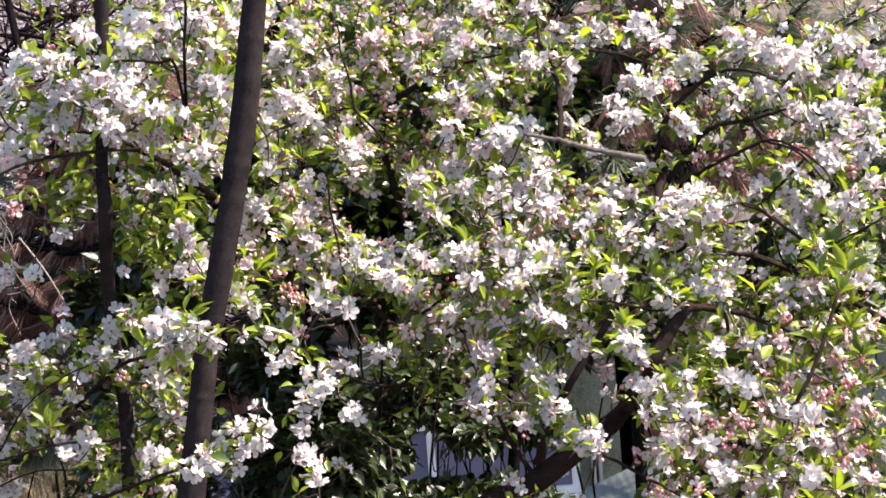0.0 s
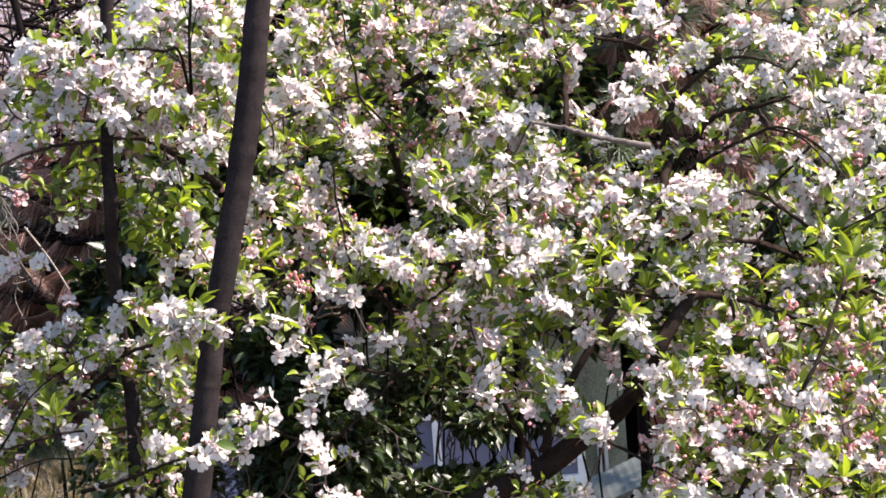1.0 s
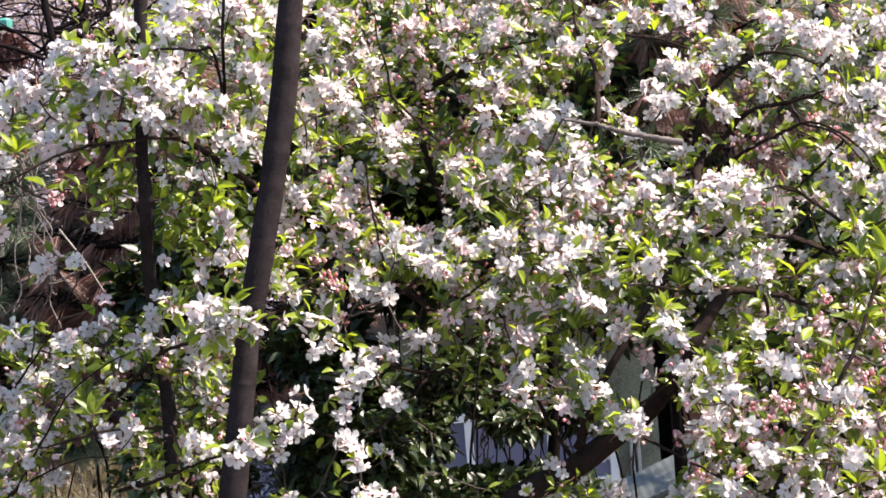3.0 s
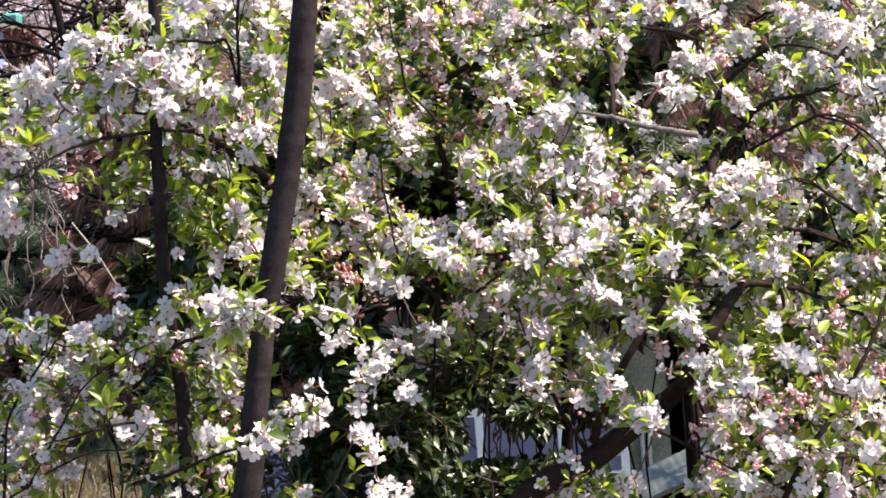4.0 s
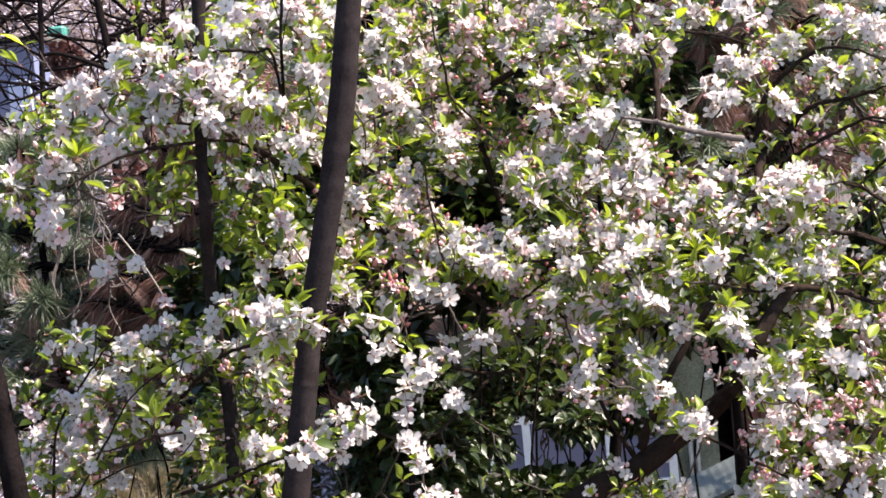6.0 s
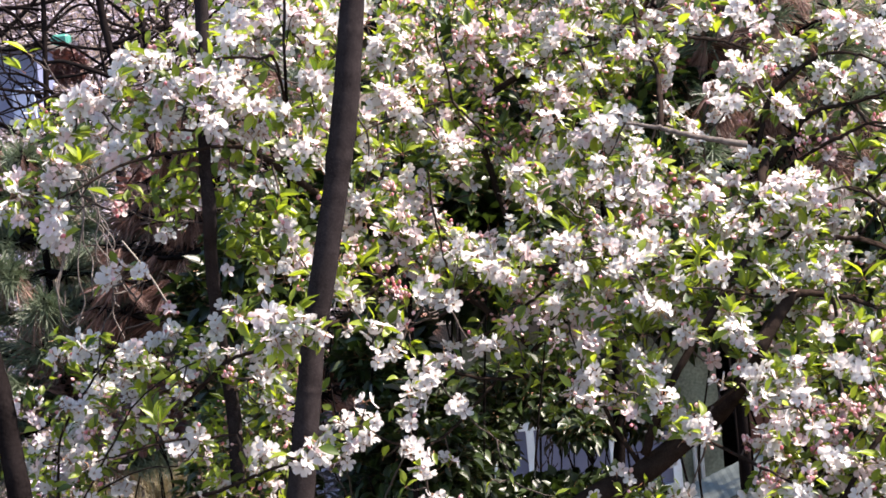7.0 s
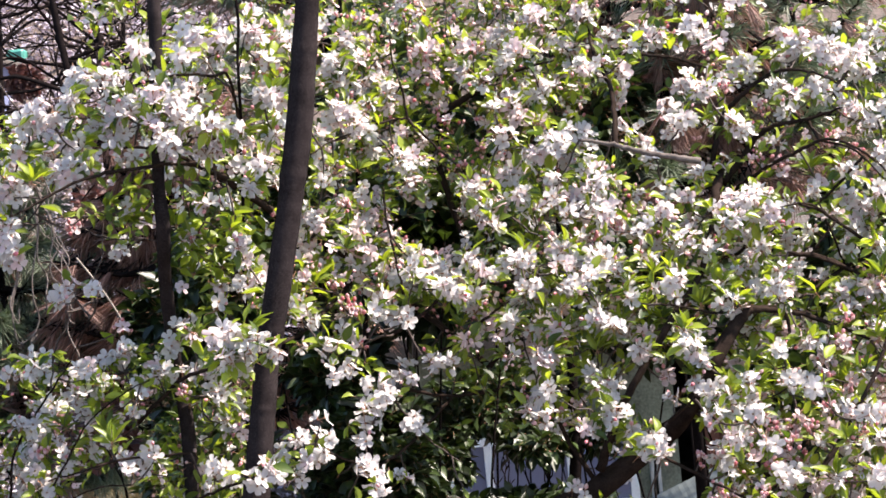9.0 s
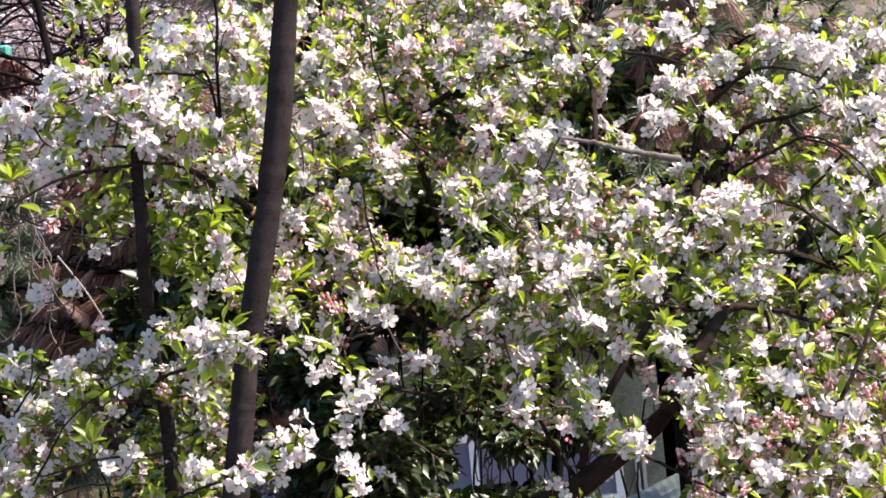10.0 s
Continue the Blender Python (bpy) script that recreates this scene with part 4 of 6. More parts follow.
PINK_PINK_MID = [
    (0.020, 3.835, 1.183, 0.0222), (0.102, 3.782, 1.154, 0.0190), (0.237, 3.897, 1.232, 0.0203), (0.216, 3.810, 1.193, 0.0223),
    (0.360, 3.875, 1.236, 0.0203), (0.416, 3.858, 1.170, 0.0222), (0.439, 3.895, 1.252, 0.0203), (0.386, 3.862, 1.272, 0.0172),
    (0.559, 3.859, 1.270, 0.0193), (0.789, 3.944, 1.141, 0.0222), (0.653, 3.809, 1.154, 0.0190), (0.721, 3.857, 1.137, 0.0200),
    (0.799, 3.824, 1.115, 0.0220), (0.904, 3.887, 1.174, 0.0244), (0.888, 3.781, 1.136, 0.0221), (0.080, 3.913, 1.282, 0.0204),
    (-0.208, 3.764, 1.210, 0.0146), (0.440, 3.818, 1.074, 0.0146),
]
BUD_BUDS_UPPER = [
    (-0.032, 4.317, 1.844, 0.0277), (0.015, 4.181, 1.679, 0.0261), (0.101, 4.168, 1.599, 0.0270), (0.000, 4.206, 1.814, 0.0208),
    (0.109, 4.196, 1.844, 0.0243), (0.857, 4.236, 1.781, 0.0241), (0.774, 4.060, 1.495, 0.0233), (0.722, 4.082, 1.512, 0.0211),
    (0.892, 4.075, 1.543, 0.0212), (0.952, 4.091, 1.512, 0.0178), (0.760, 4.172, 1.628, 0.0214), (0.686, 4.225, 1.676, 0.0215),
    (-0.108, 4.104, 1.618, 0.0180), (-0.215, 3.955, 1.507, 0.0173), (0.045, 4.143, 1.564, 0.0212), (0.548, 4.214, 1.820, 0.0185),
    (0.384, 3.960, 1.417, 0.0230), (0.329, 3.954, 1.365, 0.0229), (0.380, 3.941, 1.392, 0.0175),
]
BUD_BUDS_LOWER = [
    (-0.230, 3.867, 1.288, 0.0242), (-0.252, 3.865, 1.333, 0.0168), (-0.205, 3.827, 1.277, 0.0169), (-0.671, 3.600, 1.309, 0.0180),
    (-0.516, 3.608, 1.485, 0.0180), (-0.759, 3.628, 1.523, 0.0180), (-0.653, 3.631, 1.831, 0.0160), (0.829, 3.797, 1.097, 0.0199),
    (0.784, 3.778, 1.042, 0.0197), (0.671, 3.669, 0.953, 0.0255), (0.624, 3.660, 0.977, 0.0215), (0.600, 3.733, 0.955, 0.0194),
    (0.472, 3.617, 0.920, 0.0162), (0.498, 3.591, 0.858, 0.0210), (0.820, 3.729, 1.028, 0.0165), (0.615, 3.642, 0.892, 0.0161),
    (-0.561, 3.587, 1.167, 0.0160), (-0.867, 3.617, 1.073, 0.0190), (0.175, 3.803, 1.135, 0.0168),
]
BUD_BUDS_RIGHT = [
    (0.892, 3.783, 1.014, 0.0217), (0.962, 3.834, 1.125, 0.0221), (1.004, 3.827, 1.048, 0.0218), (0.926, 3.738, 0.968, 0.0215),
    (0.954, 3.686, 0.878, 0.0212), (0.847, 3.646, 0.858, 0.0211), (0.858, 3.777, 1.066, 0.0198), (0.786, 3.758, 0.966, 0.0195),
    (0.692, 3.679, 0.890, 0.0192), (1.003, 4.104, 1.461, 0.0210), (1.073, 4.071, 1.456, 0.0209), (1.102, 4.256, 1.774, 0.0218),
    (0.902, 3.863, 1.227, 0.0171), (0.996, 3.738, 0.938, 0.0194), (0.769, 3.611, 0.848, 0.0160),
]
BUD_BUDS_FAR = [
    (0.820, 3.739, 1.171, 0.0190), (0.797, 3.701, 1.129, 0.0168), (0.848, 3.613, 0.982, 0.0184), (0.809, 3.603, 0.952, 0.0183),
    (0.802, 3.708, 1.019, 0.0186), (0.707, 3.610, 0.959, 0.0204), (0.651, 3.571, 0.948, 0.0203), (0.633, 3.620, 0.882, 0.0181),
    (0.930, 3.726, 1.067, 0.0218), (0.925, 3.629, 1.032, 0.0206), (0.916, 3.571, 0.948, 0.0203), (0.878, 3.629, 1.012, 0.0185),
    (0.598, 3.642, 0.988, 0.0184), (0.584, 3.657, 0.915, 0.0213), (0.570, 3.699, 0.958, 0.0163), (0.517, 3.573, 0.843, 0.0180),
    (0.580, 3.528, 0.857, 0.0180), (0.754, 3.657, 0.996, 0.0164), (0.852, 3.598, 0.925, 0.0213), (0.885, 3.562, 0.882, 0.0201),
]
GREEN_LEAFY_LEFT = [
    (-0.828, 3.610, 1.656, 0.0340), (-0.746, 3.708, 1.749, 0.0350), (-0.718, 3.753, 1.825, 0.0280), (-0.376, 3.756, 1.598, 0.0313),
    (-0.486, 3.624, 1.638, 0.0230), (-0.483, 3.708, 1.843, 0.0280), (-0.391, 3.666, 1.844, 0.0211), (-0.333, 3.872, 1.790, 0.0270),
    (-0.734, 3.641, 1.098, 0.0420), (-0.573, 3.723, 1.126, 0.0290), (-0.528, 3.686, 0.923, 0.0310), (-0.378, 3.583, 0.966, 0.0300),
    (-0.816, 3.621, 1.115, 0.0300), (-0.690, 3.720, 1.149, 0.0310), (-0.837, 3.654, 1.265, 0.0260), (-0.420, 3.653, 1.276, 0.0210),
    (-0.785, 3.660, 1.384, 0.0280), (-0.738, 3.711, 1.370, 0.0210), (-0.717, 3.750, 1.533, 0.0310), (-0.786, 3.686, 1.547, 0.0260),
    (-0.871, 3.756, 1.564, 0.0310), (-0.437, 3.695, 1.510, 0.0260), (-0.490, 3.613, 1.466, 0.0230),
]
GREEN_LEAFY_MID = [
    (-0.096, 4.332, 1.830, 0.0358), (-0.269, 3.971, 1.751, 0.0280), (-0.130, 4.091, 1.664, 0.0283), (-0.253, 4.035, 1.559, 0.0386),
    (-0.184, 3.985, 1.579, 0.0331), (-0.065, 4.207, 1.687, 0.0295), (0.048, 4.146, 1.610, 0.0371), (0.096, 4.255, 1.674, 0.0453),
    (0.242, 4.249, 1.816, 0.0380), (0.349, 4.224, 1.825, 0.0289), (0.118, 4.060, 1.527, 0.0278), (0.336, 4.044, 1.521, 0.0311),
    (0.321, 4.078, 1.470, 0.0287), (-0.251, 3.879, 1.475, 0.0297), (-0.297, 3.827, 1.346, 0.0392), (-0.096, 3.894, 1.274, 0.0301),
    (-0.021, 3.909, 1.266, 0.0354), (0.069, 3.910, 1.296, 0.0323), (0.197, 4.094, 1.375, 0.0316), (0.267, 4.098, 1.421, 0.0285),
    (-0.045, 4.114, 1.448, 0.0264), (0.012, 3.922, 1.211, 0.0298), (0.231, 3.863, 1.179, 0.0371), (-0.219, 3.863, 1.411, 0.0299),
    (0.296, 3.921, 1.149, 0.0296),
]
GREEN_LEAFY_RIGHT = [
    (0.580, 4.264, 1.807, 0.0345), (0.411, 4.130, 1.716, 0.0262), (0.549, 4.141, 1.691, 0.0239), (0.634, 4.112, 1.663, 0.0283),
    (0.636, 4.193, 1.612, 0.0349), (0.799, 4.303, 1.743, 0.0274), (0.704, 4.072, 1.565, 0.0201), (0.757, 4.119, 1.463, 0.0342),
    (0.835, 4.043, 1.477, 0.0365), (0.930, 4.118, 1.494, 0.0310), (0.888, 4.241, 1.645, 0.0294), (0.946, 4.162, 1.584, 0.0269),
    (0.599, 4.115, 1.458, 0.0232), (0.735, 3.932, 1.286, 0.0248), (0.781, 3.820, 1.216, 0.0362), (0.767, 3.883, 1.174, 0.0296),
    (0.537, 3.915, 1.204, 0.0351), (0.394, 3.853, 1.222, 0.0373), (0.446, 3.932, 1.286, 0.0301), (0.496, 3.777, 1.074, 0.0312),
    (0.556, 3.711, 1.053, 0.0332), (0.619, 3.786, 1.087, 0.0313), (0.657, 3.757, 1.025, 0.0289), (0.739, 3.754, 0.995, 0.0339),
    (0.826, 3.810, 1.016, 0.0341),
]
GREEN_LEAFY_LOW = [
    (0.847, 3.711, 0.956, 0.0306), (0.919, 3.884, 1.048, 0.0322), (0.721, 3.754, 0.911, 0.0284), (0.579, 3.731, 0.855, 0.0362),
    (0.531, 3.669, 0.822, 0.0280), (0.655, 3.661, 0.753, 0.0280), (0.751, 3.645, 0.820, 0.0280), (0.831, 3.687, 0.816, 0.0310),
    (0.600, 3.679, 0.922, 0.0284), (0.339, 3.753, 0.969, 0.0318), (0.369, 3.789, 0.998, 0.0216), (0.260, 3.651, 0.849, 0.0301),
    (0.276, 3.602, 0.823, 0.0230), (-0.225, 3.693, 1.112, 0.0216), (-0.241, 3.658, 1.058, 0.0214), (-0.168, 3.684, 0.953, 0.0193),
    (-0.233, 3.672, 0.888, 0.0231), (-0.014, 3.758, 0.938, 0.0337), (-0.009, 3.696, 0.864, 0.0312), (-0.098, 3.782, 1.089, 0.0219),
    (0.072, 3.710, 0.830, 0.0310), (-0.054, 3.636, 0.892, 0.0252), (-0.277, 3.707, 0.946, 0.0262), (-0.198, 3.747, 1.174, 0.0188),
    (0.048, 3.857, 1.078, 0.0271),
]
GREEN_LEAFY_FAR_RIGHT = [
    (0.988, 3.955, 1.237, 0.0353), (1.021, 3.954, 1.158, 0.0349), (1.054, 4.111, 1.418, 0.0318), (1.081, 4.033, 1.353, 0.0337),
    (1.178, 4.223, 1.619, 0.0349), (1.109, 4.247, 1.693, 0.0295), (1.035, 4.187, 1.630, 0.0293), (0.972, 3.721, 1.015, 0.0309),
    (0.921, 3.727, 0.946, 0.0306), (0.991, 3.738, 0.866, 0.0312), (0.875, 3.613, 0.862, 0.0281), (0.964, 3.712, 0.751, 0.0310),
    (1.062, 3.945, 1.257, 0.0300), (0.906, 3.849, 1.153, 0.0316), (0.915, 3.750, 1.113, 0.0314), (0.840, 3.835, 1.135, 0.0295),
    (0.800, 3.964, 1.392, 0.0306), (0.888, 4.067, 1.420, 0.0285),
]
GREEN_SHOOT = [
    (0.961, 3.863, 1.277, 0.0494), (0.986, 3.845, 1.245, 0.0470), (0.916, 3.790, 1.243, 0.0438), (0.940, 3.726, 1.209, 0.0403),
    (0.861, 3.624, 1.132, 0.0398), (0.833, 3.676, 1.057, 0.0373), (0.955, 3.709, 1.138, 0.0399), (0.971, 3.697, 1.078, 0.0406),
    (0.722, 3.494, 0.886, 0.0361), (0.823, 3.560, 0.807, 0.0410), (0.844, 3.455, 0.849, 0.0360), (0.757, 3.527, 0.946, 0.0314),
]
GREEN_OUTER_LEFT = [
    (-0.845, 3.480, 1.838, 0.0374), (-0.880, 3.520, 1.852, 0.0328), (-0.769, 3.360, 1.621, 0.0390), (-0.752, 3.380, 1.628, 0.0328),
    (-0.676, 3.380, 1.109, 0.0390), (-0.905, 3.550, 1.822, 0.0296),
]
GREEN_BELOW_LEFT = [
    (-0.725, 3.620, 1.552, 0.0240), (-0.683, 3.620, 1.555, 0.0240), (-0.663, 3.620, 1.542, 0.0240), (-0.629, 3.620, 1.535, 0.0240),
    (-0.693, 3.620, 1.529, 0.0240), (-0.645, 3.620, 1.519, 0.0240), (-0.608, 3.620, 1.542, 0.0240), (-0.750, 3.620, 1.538, 0.0240),
    (-0.711, 3.620, 1.519, 0.0240),
    (-0.774, 3.660, 1.550, 0.0250), (-0.710, 3.660, 1.545, 0.0250), (-0.683, 3.660, 1.530, 0.0250), (-0.654, 3.660, 1.544, 0.0250),
    (-0.551, 3.660, 1.504, 0.0250), (-0.523, 3.660, 1.484, 0.0250), (-0.493, 3.660, 1.493, 0.0250), (-0.538, 3.660, 1.450, 0.0250),
    (-0.505, 3.660, 1.435, 0.0250), (-0.474, 3.660, 1.456, 0.0250), (-0.466, 3.660, 1.409, 0.0250), (-0.526, 3.660, 1.402, 0.0250),
    (-0.554, 3.660, 1.416, 0.0250), (-0.435, 3.660, 1.488, 0.0250), (-0.418, 3.660, 1.428, 0.0250), (-0.747, 3.660, 1.533, 0.0250),
]
WHITE_MIDDLE_FRONT = [
    (0.233, 3.810, 1.472, 0.0220), (0.264, 3.813, 1.442, 0.0240), (0.340, 3.828, 1.425, 0.0260), (0.328, 3.832, 1.499, 0.0280),
    (0.425, 3.791, 1.393, 0.0220), (0.472, 3.833, 1.423, 0.0240), (0.507, 3.764, 1.375, 0.0260), (0.148, 3.756, 1.361, 0.0280),
    (0.238, 3.768, 1.340, 0.0220), (0.291, 3.713, 1.315, 0.0240), (0.165, 3.717, 1.300, 0.0260), (0.244, 3.739, 1.293, 0.0280),
    (0.324, 3.647, 1.211, 0.0220), (0.292, 3.676, 1.225, 0.0240), (0.467, 3.731, 1.262, 0.0260), (0.461, 3.707, 1.291, 0.0280),
    (-0.079, 3.745, 1.363, 0.0220), (-0.051, 3.753, 1.342, 0.0240), (-0.017, 3.702, 1.325, 0.0260), (0.007, 3.711, 1.304, 0.0280),
    (0.069, 3.761, 1.343, 0.0220), (0.041, 3.737, 1.374, 0.0240), (0.652, 3.828, 1.432, 0.0260), (0.674, 3.828, 1.396, 0.0280),
    (0.619, 3.788, 1.402, 0.0220), (0.697, 3.815, 1.407, 0.0240),
]
WHITE_SMALL_LEFT = [
    (-0.632, 3.560, 1.552, 0.0110), (-0.469, 3.560, 1.548, 0.0140), (-0.486, 3.600, 1.538, 0.0110), (-0.411, 3.520, 1.453, 0.0180),
    (-0.401, 3.540, 1.465, 0.0140), (-0.833, 3.400, 1.538, 0.0220), (-0.846, 3.400, 1.500, 0.0220), (-0.832, 3.420, 1.508, 0.0160),
    (-0.515, 3.600, 1.480, 0.0120),
]
GREEN_SMALL_LEFT = [
    (-0.749, 3.500, 1.549, 0.0240), (-0.679, 3.500, 1.547, 0.0240), (-0.657, 3.520, 1.526, 0.0200), (-0.518, 3.600, 1.454, 0.0260),
    (-0.479, 3.600, 1.462, 0.0260), (-0.533, 3.600, 1.474, 0.0220), (-0.654, 3.540, 1.563, 0.0180), (-0.434, 3.600, 1.488, 0.0240),
    (-0.601, 3.560, 1.592, 0.0260), (-0.628, 3.580, 1.582, 0.0240),
]
WHITE_OVER_STEM = [
    (-0.512, 3.340, 1.760, 0.0280), (-0.490, 3.400, 1.754, 0.0300), (-0.522, 3.340, 1.713, 0.0220), (-0.510, 3.330, 1.680, 0.0260),
    (-0.472, 3.380, 1.718, 0.0280), (-0.496, 3.400, 1.666, 0.0260), (-0.590, 3.420, 1.745, 0.0280), (-0.618, 3.420, 1.731, 0.0260),
    (-0.656, 3.460, 1.814, 0.0260), (-0.622, 3.450, 1.804, 0.0260), (-0.552, 3.420, 1.853, 0.0260),
]
WHITE_OVER_BOUGH = [
    (0.480, 3.660, 1.152, 0.0300), (0.494, 3.660, 1.124, 0.0220), (0.512, 3.640, 1.057, 0.0300), (0.540, 3.640, 1.031, 0.0240),
    (0.487, 3.660, 1.066, 0.0220), (0.441, 3.680, 1.043, 0.0180), (0.592, 3.660, 1.023, 0.0220), (0.371, 3.620, 0.958, 0.0280),
    (0.399, 3.620, 0.952, 0.0220),
]
GREEN_OVER_BOUGH = [
    (0.472, 3.680, 1.183, 0.0300), (0.482, 3.660, 1.087, 0.0300), (0.506, 3.630, 0.998, 0.0270), (0.387, 3.850, 1.213, 0.0340),
    (0.419, 3.860, 1.219, 0.0340), (0.361, 3.850, 1.200, 0.0320), (0.447, 3.850, 1.193, 0.0310), (0.528, 3.800, 1.221, 0.0330),
    (0.612, 3.660, 1.055, 0.0300), (0.657, 3.700, 1.081, 0.0300), (0.538, 3.620, 1.008, 0.0270), (0.301, 3.850, 1.137, 0.0320),
    (0.228, 3.850, 1.162, 0.0300),
]
# Openings in the crown through which the shade behind is seen: x, z and radius.
OPENINGS = [(-0.02, 1.45, 0.07), (-0.13, 1.22, 0.07), (-0.28, 1.11, 0.08), (-0.08, 1.03, 0.1), (-0.28, 0.93, 0.07), (0.01, 0.91, 0.11), (0.15, 0.92, 0.1), (0.27, 0.88, 0.06), (0.46, 0.93, 0.08), (0.36, 1.37, 0.04), (0.41, 1.06, 0.07), (0.41, 0.85, 0.08), (0.74, 1.08, 0.05), (-0.66, 1.36, 0.11), (-0.89, 1.38, 0.13), (-0.81, 1.54, 0.11), (0.45, 1.67, 0.08), (0.49, 1.55, 0.05), (-0.84, 1.89, 0.13), (-0.32, 1.17, 0.06), (-0.43, 0.88, 0.05), (-0.77, 0.92, 0.08), (0.76, 1.28, 0.04), (-0.75, 1.28, 0.06), (-0.17, 0.82, 0.07), (0.08, 1.67, 0.03), (0.63, 1.78, 0.03), (-0.25, 1.09, 0.043), (-0.11, 1.21, 0.045), (-0.07, 1.1, 0.055), (-0.15, 0.98, 0.043), (-0.08, 0.93, 0.054), (-0.26, 0.86, 0.05), (-0.09, 0.83, 0.066), (-0.33, 0.89, 0.045), (-0.35, 1.13, 0.033)]
CROWN_DEPTH = 3.75

blossoms, leaves, buds, twig_shape = [], [], [], Shape()
apple_tree = tagged(new("apple_tree"), "crab apple tree full of white blossom, pink buds and green leaves", "tree")
limb_points = []


def grow_limbs():
    for k, rows in enumerate(BOUGHS):
        line = spline(rows, 6)
        sides = 14 if rows[0][3] > 0.015 else 8
        shape = Shape()
        tube(shape, line[:, :3] + np.array([[0.004 * noise.noise(Vector((i * 0.7, k, j))) for j in range(3)] for i in range(len(line))]),
             np.maximum(line[:, 3], 0.0012), sides, 0.16 if sides == 8 else 0.26)
        part("branch", shape.mesh("branch", [SUNLIT_BARK if rows is SUNLIT_BOUGH else BARK]), apple_tree, "branch with sunlight put into its paler bark colour" if rows is SUNLIT_BOUGH else "")
        limb_points.extend([Vector(p[:3]) for p in line])
    root = BOUGHS[0][0]
    base_x, base_y = root[0] - 0.10, root[1] + 0.06
    base_z = ground_height(base_x, base_y)
    trunk = spline([(base_x - 0.02, base_y, base_z - 0.15, 0.075), (base_x, base_y, base_z + 0.05, 0.062), (base_x + 0.02, base_y, base_z + 0.5, 0.05), (*root[:3], root[3] * 1.05)], 10)
    shape = Shape()
    tube(shape, trunk[:, :3], trunk[:, 3], 18, 0.14)
    part("trunk", shape.mesh("trunk", [BARK]), apple_tree)


def in_opening(p, slack=1.0):
    f = CROWN_DEPTH / p.y
    x, z = p.x * f, 1.6 + (p.z - 1.6) * f
    return any((x - a) ** 2 + (z - b) ** 2 < (r * slack) ** 2 for a, b, r in OPENINGS)


def rand_dir():
    while True:
        v = Vector((rng.uniform(-1, 1), rng.uniform(-1, 1), rng.uniform(-1, 1)))
        if 0.05 < v.length < 1:
            return v.normalized()


OUT = Vector((0.30, -0.68, 0.52)).normalized()


def add_leaf(place, way, size, tone=0, slim=0):
    if rng.random() < 0.85 and in_opening(Vector(place) + Vector(way).normalized() * size * 0.5, 0.95):
        return
    leaves.append((rng.choice((0, 1, 2, 3, 4, 5)) if slim == 0 else rng.choice((4, 5)), pointing(place, way, (rng.uniform(-0.7, 0.7), rng.uniform(-0.9, 0.2), 1.0), size * rng.uniform(0.55, 0.95), rng.uniform(0.9, 1.2)), tone))


def add_twig(a, b, thick, sag=0.25):
    """A crooked twig from a to b."""
    a, b = Vector(a), Vector(b)
    d = b - a
    n = 5
    pts = [a + d * (i / n) + Vector((0, 0, -sag * d.length * math.sin(math.pi * i / n) * 0.3)) + (rand_dir() * d.length * 0.035 if 0 < i < n else Vector()) for i in range(n + 1)]
    if d.length > 0.05:
        limb_points.extend(pts[1:n])
    tube(twig_shape, pts, [thick * (1 - 0.6 * i / n) for i in range(n + 1)], 5, 0.1, capped=False)


def nearest_limb(p):
    return min(limb_points, key=lambda q: (q - p).length_squared + (0.02 if q.y < p.y - 0.05 else 0))


def flower_spray(x, y, z, r, tone, leafy=1.0):
    """A cluster of blossoms on a spur, with a ruff of leaves and a few late buds."""
    c = Vector((x, y, z))
    tall = rng.uniform(0.75, 1.05)
    sparse = -0.36 < x < 0.02 and 1.02 < z < 1.3
    n = max(2, round((r / 0.033) ** 2 * FLOWERS_PER_SPRAY * (0.75 if sparse else 1.0)))
    leafy *= 0.45 if sparse else 0.75 if x > 0.4 and z > 1.4 else 1.0
    placed, tries = [], 0
    while len(placed) < n and tries < n * 25:
        tries += 1
        q = rand_dir() * r * 0.8 * rng.uniform(0.15, 1.0) ** 0.5
        q = Vector((q.x, q.y * 0.75, q.z * tall))
        if q.y > 0.35 * r or any((q - o).length < 0.0125 for o in placed):
            continue
        placed.append(q)
        face = (q / r * 0.8 + OUT * 0.5 + rand_dir() * 1.05).normalized()
        kind = rng.choices(range(10), (2, 3, 4, 1, 3, 3, 3, 3, 2, 2))[0]
        t = 1 if rng.random() < (0.7 if tone == 1 else 0.24 if z > 1.35 else 0.08) else 0
        blossoms.append((kind, facing(c + q, face, rng.uniform(0, 6.28), rng.uniform(0.030, 0.040)), t))
    spur = nearest_limb(c)
    add_twig(spur, c + Vector((0, 0.012, -0.01)), 0.0028)
    for k in range(round(rng.randint(8, 13) * leafy)):
        a = rng.uniform(0, 6.283)
        way = Vector((math.cos(a), rng.uniform(-0.75, 0.4), math.sin(a) * 0.8 + 0.15))
        add_leaf(c + Vector((way.x, rng.uniform(-0.2, 0.45), way.z)) * r * rng.uniform(0.4, 0.85), way, rng.uniform(0.024, 0.046))
    for k in range(rng.choice((0, 0, 1, 2)) + (3 if tone == 1 else 0)):
        add_bud(c + rand_dir() * r * 1.1, c)


def add_bud(place, centre):
    way = (Vector(place) - Vector(centre)).normalized() + Vector((0, -0.3, 0.5))
    buds.append((rng.randrange(3), facing(place, way, rng.uniform(0, 6.28), rng.uniform(0.008, 0.0125)), 0))


